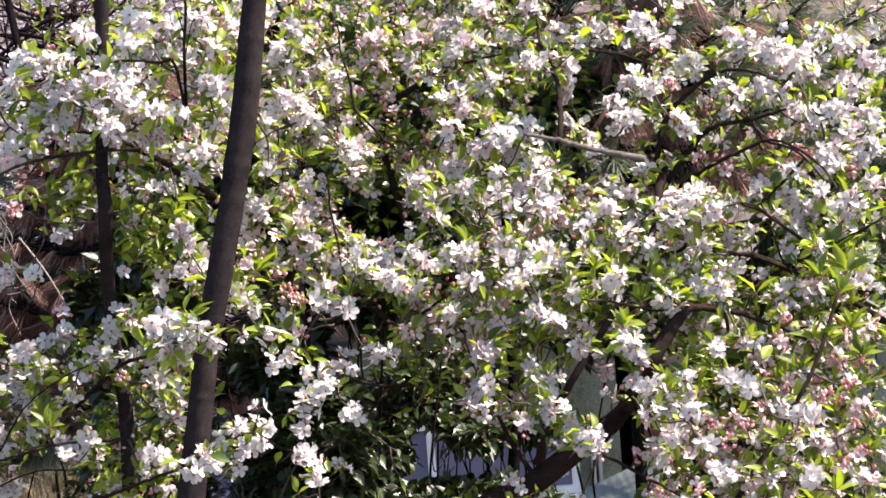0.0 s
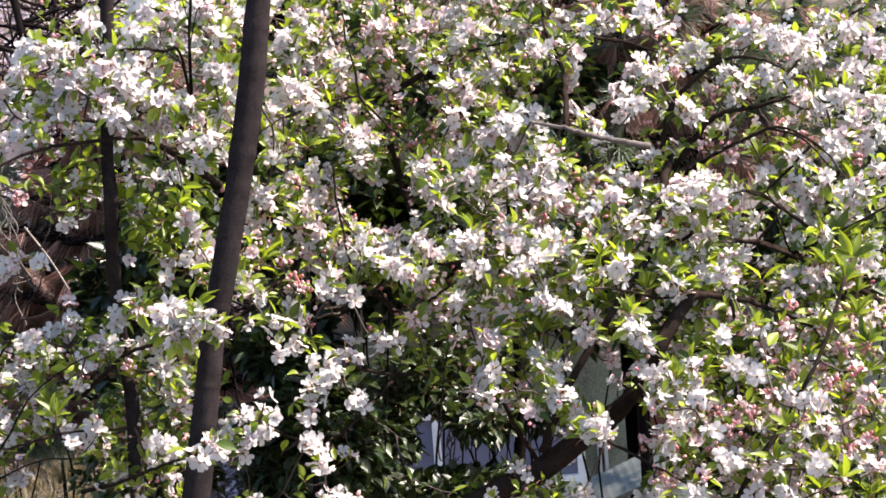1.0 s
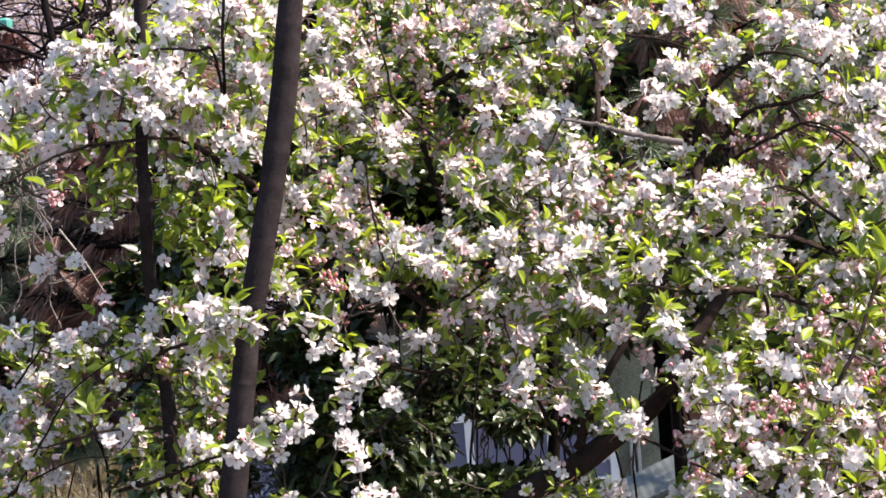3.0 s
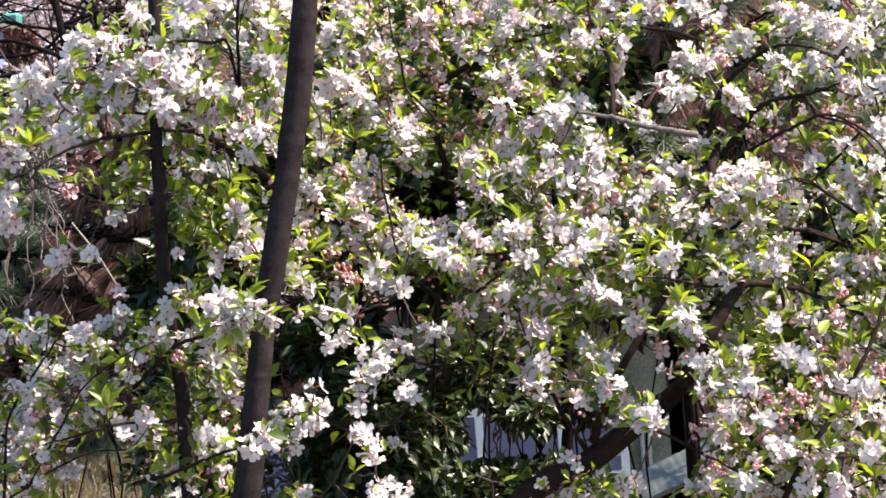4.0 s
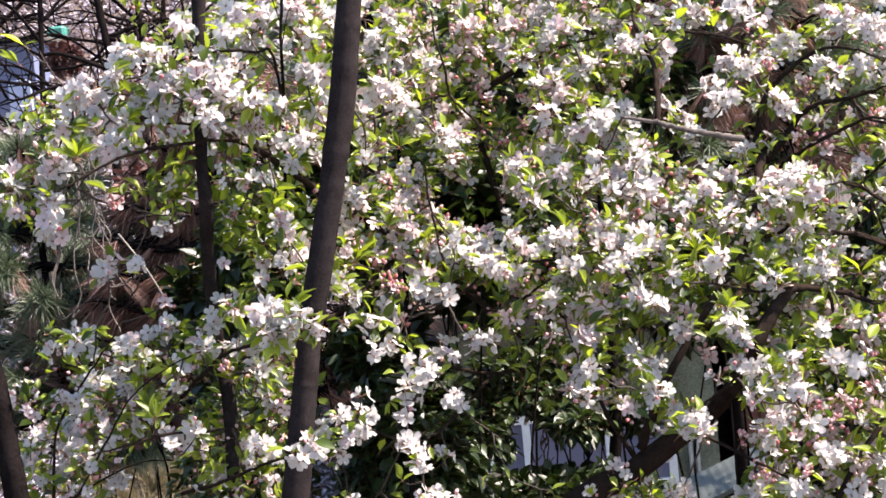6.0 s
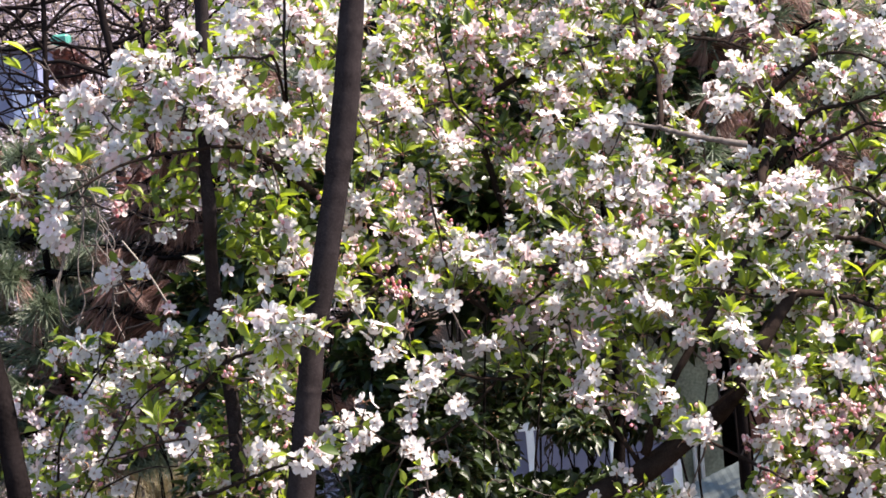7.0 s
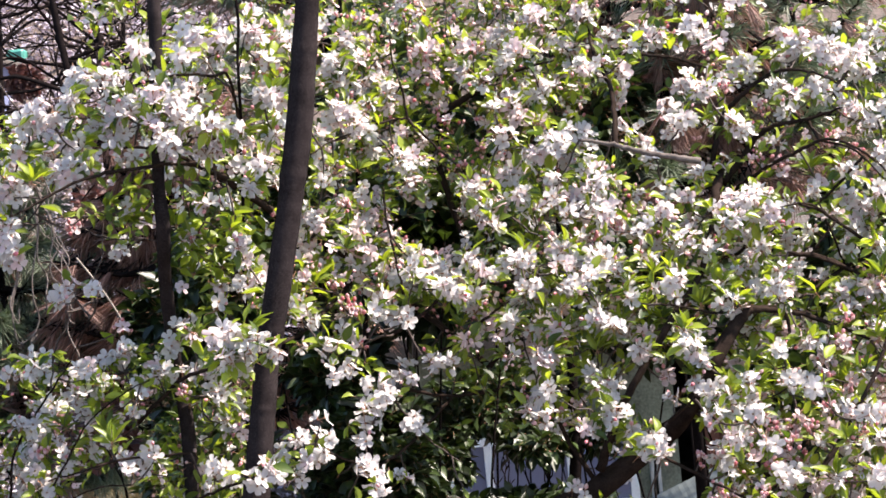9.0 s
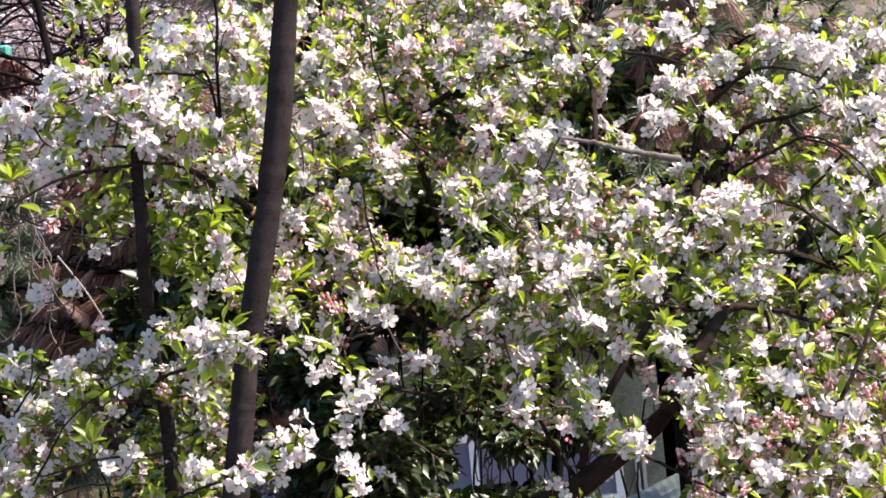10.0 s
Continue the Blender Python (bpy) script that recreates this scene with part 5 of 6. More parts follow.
def bud_spray(x, y, z, r):
    c = Vector((x, y, z))
    add_twig(nearest_limb(c), c, 0.0024)
    for k in range(max(4, round(r / 0.0016))):
        add_bud(c + rand_dir() * r * rng.uniform(0.3, 1.0), c + Vector((0, 0.02, -0.02)))
    for k in range(3):
        a = rng.uniform(0, 6.283)
        add_leaf(c + Vector((0, 0.01, 0)), (math.cos(a), -0.2, math.sin(a) + 0.3), rng.uniform(0.03, 0.045))
    if rng.random() < 0.7:
        blossoms.append((rng.randrange(10), facing(c + rand_dir() * r * 0.8, OUT + rand_dir() * 0.6, 0.0, rng.uniform(0.030, 0.038)), 1))


def leaf_rosette(x, y, z, r):
    """A short shoot with its whorl of young leaves; long shoots carry a fan of narrow upright ones."""
    c = Vector((x, y, z))
    add_twig(nearest_limb(c), c + Vector((0, 0.01, 0)), 0.0024)
    if r > 0.028:
        n = rng.randint(6, 8)
        for k in range(n):
            a = math.pi * (0.06 + 0.88 * (k + rng.uniform(0.1, 0.9)) / n)
            way = Vector((math.cos(a), rng.uniform(-0.55, 0.25), math.sin(a) + 0.15))
            add_leaf(c + way * r * 0.1, way, r * rng.uniform(1.25, 1.75), slim=1)
        return
    for k in range(rng.randint(5, 8)):
        a = rng.uniform(0, 6.283)
        way = Vector((math.cos(a), rng.uniform(-0.8, 0.2), math.sin(a) * 0.8 + 0.35))
        add_leaf(c + way * r * 0.15, way, r * rng.uniform(1.25, 1.85))


def crown_lean(x, z):
    """The face of the crown leans back towards its top, right of the young trunk."""
    u = min(1.0, max(0.0, (x + 0.42) / 0.32))
    return 0.58 * min(1.0, max(0.0, (z - 0.85) / 1.1)) * u * u * (3 - 2 * u)


def inner_growth():
    """Leaves, twigs and blossoms deeper in the crown, between the sprays; they thin out in its openings."""
    made = 0
    while made < INNER_COUNT:
        rosy = made % 5 == 1
        if made % 12 == 0:
            c = Vector((rng.uniform(-1.13, -0.42), rng.uniform(3.6, 4.0), rng.uniform(0.70, 1.22)))
        elif rosy:
            c = Vector((rng.uniform(-0.36, 0.75), rng.uniform(3.66, 4.0), rng.uniform(1.25, 2.1)))
            c.y += crown_lean(c.x, c.z)
        else:
            c = Vector((rng.uniform(-0.98 if made % 4 else 0.15, 1.3), rng.uniform(3.72, 4.12), rng.uniform(0.72, 2.14)))
            c.y += crown_lean(c.x, c.z)
        shady = -0.45 < c.x < 0.12 and c.z < 1.3
        if in_opening(c) or (c.x < -0.75 and c.z > 1.78) or (rng.random() < (0.5 if shady or (c.x < -0.45 and c.z < 1.22) else 0.62 if c.x > 0.36 and c.z > 1.38 else 0)):
            continue
        made += 1
        add_twig(nearest_limb(c), c, 0.002)
        for k in range(rng.randint(4, 8)):
            add_leaf(c + rand_dir() * 0.03, rand_dir() + Vector((0, -0.2, 0.25)), rng.uniform(0.026, 0.048))
        if rng.random() < (0.1 if shady else 0.62):
            for k in range(rng.randint(1, 4)):
                blossoms.append((rng.randrange(10), facing(c + rand_dir() * 0.03, OUT + rand_dir() * 0.9, rng.uniform(0, 6), rng.uniform(0.026, 0.036)), 1 if rng.random() < (0.8 if rosy else 0.3) else 0))
        if rng.random() < (0.85 if rosy else 0.05 if shady else 0.3):
            for k in range(rng.randint(2, 7 if rosy else 4)):
                add_bud(c + rand_dir() * 0.028, c)


FLOWERS_PER_SPRAY, INNER_COUNT = 8.8, 1380
grow_limbs()
for spray in (WHITE_UPPER_LEFT, WHITE_LEFT, WHITE_LEFT_TIP, WHITE_UPPER_MID, WHITE_TOP, WHITE_TOP_RIGHT, WHITE_UPPER_RIGHT, WHITE_RIGHT_TIP, WHITE_MID_LEFT, WHITE_MID, WHITE_MID_RIGHT, WHITE_LOWER_RIGHT, WHITE_LOW_RIGHT, WHITE_FILL_RIGHT, WHITE_FILL_MID, INNER_INNER_LEFT, INNER_INNER_RIGHT, INNER_SHADE_LEFT):
    for row in spray:
        flower_spray(*row, 0)
for spray in (WHITE_LOW, WHITE_LOW_LEFT, WHITE_LOW_FRONT, WHITE_OVER_BOUGH, WHITE_OVER_STEM, WHITE_MIDDLE_FRONT, WHITE_SMALL_LEFT):
    for row in spray:
        flower_spray(*row, 0, 0.3)
for spray in (PINK_PINK_UPPER, PINK_PINK_RIGHT, PINK_PINK_LOW, PINK_PINK_MID):
    for row in spray:
        flower_spray(*row, 1)
for spray in (BUD_BUDS_UPPER, BUD_BUDS_LOWER, BUD_BUDS_RIGHT, BUD_BUDS_FAR):
    for row in spray:
        bud_spray(*row)
for spray in (GREEN_LEAFY_LEFT, GREEN_LEAFY_MID, GREEN_LEAFY_RIGHT, GREEN_LEAFY_LOW, GREEN_LEAFY_FAR_RIGHT, GREEN_SHOOT, GREEN_OUTER_LEFT, GREEN_BELOW_LEFT, GREEN_OVER_BOUGH, GREEN_SMALL_LEFT):
    for row in spray:
        leaf_rosette(*row)
inner_growth()
spread_pieces(blossoms, 300, BLOSSOMS, {0: [PETAL, STALK, STAMEN, STALK], 1: [PETAL_PINK, STALK, STAMEN, STALK]}, "blossom", "blossoms", apple_tree,
              {0: "white five-petalled blossom", 1: "blossom flushed with pink"})
spread_pieces(leaves, 300, LEAVES, {0: [LEAF, STALK]}, "leaf", "foliage", apple_tree, {0: "fresh yellow-green leaves"})
spread_pieces(buds, 200, BUDS, {0: [BUD, STALK]}, "bud", "buds", apple_tree, {0: "deep pink buds on red stalks"})
part("twigs", twig_shape.mesh("twigs", [TWIG_BARK]), apple_tree, "thin dark twigs", kind="stuff")


# ---- bare stems in front of and beside the crown ----
def bare_stem(name, label, rows, material, sides=20, knots=0.07, tops=()):
    """A leafless stem from the ground up, with limbs high above."""
    thing = tagged(new(name), label, "tree")
    z = ground_height(rows[0][0], rows[0][1])
    first, second = Vector(rows[0][:3]), Vector(rows[1][:3])
    fall = (first - second).normalized()
    base = first + fall * ((first.z - z + 0.1) / -fall.z)
    rows = [(*base.lerp(first, k / 5), rows[0][3] * (1.3 - 0.06 * k)) for k in range(5)] + list(rows)
    line = spline(rows, 22)
    for k in range(len(line)):
        line[k, 3] *= 1 + 0.06 * max(0.0, math.cos(k * 0.19 + 1.1)) ** 60
    shape = Shape()
    tube(shape, line[:, :3], line[:, 3], sides, knots)
    part("trunk", shape.mesh("trunk", [material]), thing)
    for h, way, size in tops:
        start = line[int(len(line) * h)]
        a, d = Vector(start[:3]), Vector(way)
        pts = spline([(*a, start[3] * 0.6), (*(a + d * 0.4 + Vector((0, 0, 0.05))), start[3] * 0.4), (*(a + d), start[3] * 0.12)], 8)
        limb = Shape()
        tube(limb, pts[:, :3], pts[:, 3] * size, 8, 0.1)
        part("branch", limb.mesh("branch", [material]), thing)
    return thing


bare_stem("young_tree", "dark slender trunk standing behind the crab apple", [(0.259, 4.836, 0.487, 0.0171), (0.272, 4.844, 0.595, 0.0171), (0.290, 4.853, 0.734, 0.0171), (0.298, 4.862, 0.858, 0.0156), (0.305, 4.875, 1.045, 0.0140), (0.311, 4.893, 1.294, 0.0125), (0.323, 4.914, 1.605, 0.0093), (0.342, 4.936, 1.915, 0.0078), (0.361, 4.958, 2.226, 0.0047)], DARK_BARK, 12, 0.15)
front_tree = bare_stem("young_tree", "smooth grey-brown young tree trunk with speckled bark, leaning slightly", [(-0.449, 3.353, 0.839, 0.0281), (-0.422, 3.359, 0.923, 0.0270), (-0.386, 3.372, 1.115, 0.0243), (-0.367, 3.380, 1.222, 0.0238), (-0.341, 3.387, 1.328, 0.0243), (-0.289, 3.402, 1.540, 0.0249), (-0.255, 3.414, 1.699, 0.0260), (-0.228, 3.425, 1.859, 0.0238), (-0.200, 3.436, 2.019, 0.0227), (-0.130, 3.463, 2.392, 0.0173), (-0.071, 3.493, 2.820, 0.0087)], YOUNG_BARK, 28, 0.06, ((0.93, (0.5, 0.3, 0.6), 1.0), (0.96, (-0.4, 0.4, 0.5), 1.0)))
bare_stem("young_tree", "thin upright dark brown tree trunk beside the blossoms", [(-0.591, 3.749, 0.782, 0.0169), (-0.595, 3.756, 0.891, 0.0157), (-0.591, 3.769, 1.072, 0.0157), (-0.601, 3.777, 1.194, 0.0151), (-0.587, 3.664, 1.383, 0.0140), (-0.564, 3.570, 1.503, 0.0142), (-0.564, 3.578, 1.605, 0.0125), (-0.551, 3.590, 1.786, 0.0136), (-0.541, 3.598, 1.899, 0.0136), (-0.534, 3.611, 2.069, 0.0125), (-0.505, 3.638, 2.465, 0.0091), (-0.469, 3.661, 2.802, 0.0045)], YOUNG_BARK, 16, 0.10, ((0.85, (0.4, 0.3, 0.5), 1.0),))
bare_stem("young_tree", "dark rough trunk standing on the slope", [(-0.943, 3.314, 0.903, 0.0246), (-0.942, 3.321, 0.999, 0.0235), (-0.959, 3.333, 1.171, 0.0224), (-0.978, 3.343, 1.323, 0.0214), (-0.985, 3.359, 1.548, 0.0192), (-1.006, 3.385, 1.925, 0.0150), (-1.011, 3.415, 2.353, 0.0075)], DARK_BARK, 20, 0.12)
bare_stem("sapling", "thin dark bare whip among the blossoms", [(-0.501, 3.897, 0.740, 0.0063), (-0.449, 3.836, 1.297, 0.0045), (-0.404, 3.690, 1.644, 0.0034), (-0.376, 3.518, 1.768, 0.0033), (-0.374, 3.526, 1.830, 0.0031), (-0.366, 3.530, 1.900, 0.0030), (-0.367, 3.537, 2.045, 0.0024), (-0.353, 3.549, 2.212, 0.0017)], DARK_BARK, 8, 0.30, ((0.62, (-0.07, 0.02, 0.06), 0.8), (0.70, (0.06, 0.03, 0.07), 0.7), (0.77, (-0.05, 0.0, 0.05), 0.7)))
bare_stem("sapling", "thin dark bare whip among the blossoms", [(-0.255, 4.248, 0.636, 0.0075), (-0.216, 4.289, 1.237, 0.0063), (-0.192, 4.328, 1.790, 0.0050), (-0.197, 4.332, 1.839, 0.0050), (-0.202, 4.337, 1.920, 0.0050), (-0.198, 4.351, 2.126, 0.0038), (-0.189, 4.365, 2.331, 0.0019)], DARK_BARK, 8, 0.10)


# ---- shrubs, pines and the slope behind ----
def shrub(label, centre, size, count, leaf, seed, materials):
    """A dense bush: stems from the ground, and small dark leaves all through its mass."""
    r = random.Random(seed)
    thing = tagged(new("shrub"), label, "shrub", "shrubs behind the crab apple")
    cx, cy, cz = centre
    mass = Shape()
    z0 = ground_height(cx, cy) - 0.05
    for k in range(3):
        a = r.uniform(0, 6.283)
        top = (cx + size[0] * 0.8 * math.cos(a), cy + size[1] * 0.8 * math.sin(a), cz + size[2] * r.uniform(0.0, 0.8))
        foot = Vector((cx + size[0] * 0.12 * math.cos(a), cy + size[1] * 0.2 * math.sin(a), z0))
        bends = [foot.lerp(Vector(top), u) + Vector((r.uniform(-0.07, 0.07), r.uniform(-0.05, 0.05), 0)) for u in (0.25, 0.45, 0.65, 0.85)]
        line = spline([(*foot, 0.006)] + [(*p, 0.0055 - 0.001 * i) for i, p in enumerate(bends)] + [(*top, 0.0018)], 4)
        stem = Shape()
        tube(stem, line[:, :3], line[:, 3], 6, 0.1)
        part("stem", stem.mesh("stem", [DARK_BARK]), thing)
    for k in range(count):
        while True:
            v = Vector((r.uniform(-1, 1), r.uniform(-1, 1), r.uniform(-1, 1)))
            lump = 0.8 + 0.35 * noise.noise(Vector((v.x * 2.2 + seed, v.y * 2.2, v.z * 2.2)))
            if v.length < lump:
                break
        p = (cx + v.x * size[0], cy + v.y * size[1], cz + v.z * size[2])
        way = (v + Vector((r.uniform(-1, 1), r.uniform(-1, 1), r.uniform(-0.8, 0.9)))).normalized()
        mass.merged(LEAVES[r.randrange(4)], pointing(p, way, (r.uniform(-0.5, 0.5), r.uniform(-0.5, 0.5), 1), leaf * r.uniform(0.7, 1.25)))
    part("foliage", mass.mesh("foliage", materials), thing, kind="stuff")
    return thing


def tuft(seed, count=34, droop=0.0):
    """A brush of long thin needles, 1 long, along +y."""
    r, shape = random.Random(seed), Shape()
    for k in range(count):
        a, open_by, start = r.uniform(0, 6.283), r.uniform(0.15, 0.95), r.uniform(-0.35, 0.25)
        d = Vector((math.cos(a) * open_by, 1.0, math.sin(a) * open_by - droop)).normalized() * r.uniform(0.7, 1.0)
        side = d.cross(Vector((r.uniform(-1, 1), r.uniform(-1, 1), r.uniform(-1, 1)))).normalized() * 0.011
        b = Vector((0, start, 0))
        mid = b + d * 0.55
        shape.add([b - side, b + side, mid + side * 0.9, mid - side * 0.9, b + d + Vector((0, 0, -0.06 - droop * 0.2))], [(0, 1, 2, 3), (3, 2, 4)], 0)
    tube(shape, [(0, -0.6, 0.02), (0, 0, 0), (0, 0.25, 0)], [0.03, 0.025, 0.01], 4, slot=1, capped=False)
    return shape


TUFTS = [tuft(1), tuft(2), tuft(3, 28, 0.35)]
HANGING = [tuft(4, 40, 1.2), tuft(5, 36, 2.2)]


def pine(label, x, y, height, spread, low, seed, dead_share, whorls, dense=17):
    """A young pine: straight trunk, whorled limbs with brushes of needles, brown ones hanging inside."""
    r = random.Random(seed)
    thing = tagged(new("pine_tree"), label, "tree", "young pines behind the crab apple")
    z0 = ground_height(x, y)
    trunk, green, brown = Shape(), Shape(), Shape()
    axis = spline([(x, y, z0 - 0.1, 0.032), (x + 0.03, y, z0 + height * 0.4, 0.022), (x, y + 0.02, z0 + height, 0.010)], 14)
    tube(trunk, axis[:, :3], axis[:, 3], 12, 0.25)
    part("trunk", trunk.mesh("trunk", [DARK_BARK]), thing)
    for w in range(whorls):
        h = low + (height - low) * w / whorls
        reach = spread * (1 - 0.75 * (h - low) / (height - low)) * r.uniform(0.8, 1.1)
        for k in range(9):
            a = r.uniform(0, 6.283)
            d = Vector((math.cos(a), math.sin(a), 0))
            s = Vector((x, y, z0 + h))
            limb = spline([(*s, 0.014), (*(s + d * reach * 0.5 + Vector((0, 0, -0.05 * reach))), 0.009), (*(s + d * reach + Vector((0, 0, 0.12 * reach))), 0.004)], 6)
            bough = Shape()
            tube(bough, limb[:, :3], limb[:, 3], 5, 0.1)
            part("limb", bough.mesh("limb", [DARK_BARK]), thing)
            for n in range(int(dense * reach) + 4):
                u = r.uniform(0.25, 1.0)
                p = Vector(limb[int(u * (len(limb) - 1))][:3])
                out = (d + Vector((r.uniform(-1, 1), r.uniform(-1, 1), r.uniform(-0.3, 0.8))) * 0.8).normalized()
                p += out * 0.06 * r.random()
                if r.random() < dead_share * (1.5 - u):
                    brown.merged(HANGING[r.randrange(2)], pointing(p, (out.x * 0.9, out.y * 0.9, r.uniform(-0.8, 0.1)), (0, -1, 0.2), r.uniform(0.08, 0.15)))
                else:
                    green.merged(TUFTS[r.randrange(3)], pointing(p, out, (0, 0, 1), r.uniform(0.09, 0.15)))
    if green.count:
        part("needles", green.mesh("needles", [NEEDLE, DARK_BARK]), thing, "dark green needle brushes", kind="stuff")
    if brown.count:
        part("dead_needles", brown.mesh("dead_needles", [DEAD_NEEDLE, DARK_BARK]), thing, "brown withered needles hanging down", kind="stuff")
    return thing


def bare_tree(label, x, y, height, thick, seed, lean=0.0):
    """A leafless dark tree with forking crooked limbs."""
    r = random.Random(seed)
    thing = tagged(new("bare_tree"), label, "tree", "bare trees on the slope")
    z0 = ground_height(x, y)
    axis = spline([(x, y, z0 - 0.1, thick * 1.3), (x + lean * 0.3, y, z0 + height * 0.3, thick), (x + lean * 0.3 + 0.05, y, z0 + height * 0.45, thick * 0.85), (x + lean * 0.7 - 0.03, y + 0.1, z0 + height * 0.65, thick * 0.7), (x + lean, y, z0 + height, thick * 0.2)], 10)
    trunk, fine = Shape(), Shape()
    tube(trunk, axis[:, :3], axis[:, 3], 12, 0.2)
    part("trunk", trunk.mesh("trunk", [DARK_BARK]), thing)
    for k in range(17):
        s = axis[int(len(axis) * r.uniform(0.22, 0.85))]
        a = r.uniform(0, 6.283)
        d = Vector((math.cos(a), 0.5 * math.sin(a), r.uniform(-0.1, 0.7))).normalized() * height * r.uniform(0.22, 0.42)
        p = Vector(s[:3])
        bend = [p + d * u + Vector((r.uniform(-0.12, 0.12), r.uniform(-0.05, 0.05), r.uniform(-0.15, 0.12))) for u in (0.25, 0.5, 0.75)]
        line = spline([(*p, s[3] * 0.66), (*bend[0], s[3] * 0.55), (*bend[1], s[3] * 0.42), (*bend[2], s[3] * 0.28), (*(p + d), s[3] * 0.1)], 5)
        limb = Shape()
        tube(limb, line[:, :3], line[:, 3], 7, 0.15)
        part("branch", limb.mesh("branch", [DARK_BARK]), thing)
        for n in range(7):
            q = Vector(line[int(len(line) * r.uniform(0.3, 0.98))][:3])
            e = (d.normalized() + Vector((r.uniform(-1, 1), r.uniform(-1, 1), r.uniform(-0.9, 0.9)))) * r.uniform(0.12, 0.4)
            bit = spline([(*q, 0.0065), (*(q + e * 0.5 + Vector((0, 0, r.uniform(-0.07, 0.07)))), 0.005), (*(q + e), 0.0015)], 5)
            tube(fine, bit[:, :3], bit[:, 3], 5, 0.1, capped=False)
    part("twigs", fine.mesh("twigs", [DARK_BARK]), thing, kind="stuff")
    return thing


def scatter_on_ground(name, label, shapes, materials, count, area, size, seed, flat=0.35):
    """Pieces that lie all over a stretch of the ground: x0, x1, y0, y1."""
    r, joined = random.Random(seed), Shape()
    for k in range(count):
        x, y = r.uniform(*area[:2]), r.uniform(*area[2:])
        up = Vector((r.uniform(-flat, flat), r.uniform(-flat, flat) - 0.1, 1)).normalized()
        way = Vector((r.uniform(-1, 1), r.uniform(-1, 1), r.uniform(-flat, flat)))
        joined.merged(shapes[r.randrange(len(shapes))], pointing((x, y, ground_height(x, y) + 0.015 + 0.02 * r.random()), way, up, size * r.uniform(0.6, 1.3)))
    tagged(new(name, joined.mesh(name, materials)), label, name.replace("_", " "), kind="stuff")


def dry_leaf(seed):
    """A curled dead leaf, 1 long, of four faces."""
    r, shape = random.Random(seed), Shape()
    curl = r.uniform(0.1, 0.35)
    shape.add([(0, -0.5, curl), (-0.28, -0.05, curl * 0.7), (0, 0, 0), (0.30, 0.05, curl), (0.03, 0.5, curl * 0.8)], [(0, 2, 1), (0, 3, 2), (1, 2, 4), (2, 3, 4)], 0)
    return shape


def grass_tuft(seed):
    r, shape = random.Random(seed), Shape()
    for k in range(26):
        a, lean, h = r.uniform(0, 6.283), r.uniform(0.1, 0.8), r.uniform(0.5, 1.0)
        x, y = math.cos(a), math.sin(a)
        b, w = Vector((x * 0.12, y * 0.12, 0)), Vector((-y, x, 0)) * 0.016
        m, t = b + Vector((x * lean * 0.35, y * lean * 0.35, h * 0.6)), b + Vector((x * lean, y * lean, h * 0.9))
        shape.add([b - w, b + w, m + w * 0.7, m - w * 0.7, t], [(0, 1, 2, 3), (3, 2, 4)], 0)
    return shape


# Shrubs of SHADE_LEAF carry the crown's shade in their leaf colour.
shrub("dense evergreen shrub, leaf colour darkened for the tree's shade", (-0.27, 4.55, 0.78), (0.25, 0.30, 0.25), 3600, 0.042, 3, [SHADE_LEAF, STALK])
shrub("dense evergreen shrub, leaf colour darkened for the tree's shade", (-0.81, 5.38, 1.16), (0.19, 0.40, 0.19), 1500, 0.06, 4, [SHADE_LEAF, STALK])
shrub("dense evergreen shrub, leaf colour darkened for the tree's shade", (-0.03, 4.89, 1.35), (0.31, 0.30, 0.30), 2400, 0.06, 5, [SHADE_LEAF, STALK])
shrub("dense evergreen shrub, leaf colour darkened for the tree's shade", (0.62, 5.18, 1.13), (0.31, 0.35, 0.21), 1800, 0.06, 6, [SHADE_LEAF, STALK])
shrub("dense evergreen shrub, leaf colour darkened for the tree's shade", (0.96, 4.87, 0.86), (0.23, 0.30, 0.17), 1500, 0.06, 7, [SHADE_LEAF, STALK])
shrub("dense evergreen shrub, leaf colour darkened for the tree's shade", (-0.39, 5.30, 1.45), (0.30, 0.30, 0.29), 1500, 0.06, 8, [SHADE_LEAF, STALK])
shrub("dense evergreen shrub, leaf colour darkened for the tree's shade", (1.35, 5.59, 1.13), (0.28, 0.30, 0.27), 1300, 0.06, 9, [SHADE_LEAF, STALK])
shrub("dense evergreen shrub, leaf colour darkened for the tree's shade", (1.01, 4.74, 0.55), (0.31, 0.30, 0.18), 1500, 0.055, 10, [SHADE_LEAF, STALK])
shrub("dense evergreen shrub, leaf colour darkened for the tree's shade", (-0.63, 4.99, 1.37), (0.17, 0.30, 0.21), 1300, 0.055, 12, [SHADE_LEAF, STALK])
shrub("dense evergreen shrub, leaf colour darkened for the tree's shade", (0.46, 6.02, 1.64), (0.38, 0.40, 0.29), 1400, 0.06, 13, [SHADE_LEAF, STALK])
shrub("dense evergreen shrub, leaf colour darkened for the tree's shade", (-0.33, 4.72, 1.04), (0.15, 0.25, 0.14), 1000, 0.05, 17, [SHADE_LEAF, STALK])
shrub("dense evergreen shrub, leaf colour darkened for the tree's shade", (0.11, 5.16, 0.86), (0.25, 0.25, 0.12), 1300, 0.042, 28, [SHADE_LEAF, STALK])
shrub("dense evergreen shrub, leaf colour darkened for the tree's shade", (0.15, 4.74, 0.55), (0.29, 0.20, 0.13), 1500, 0.042, 30, [SHADE_LEAF, STALK])
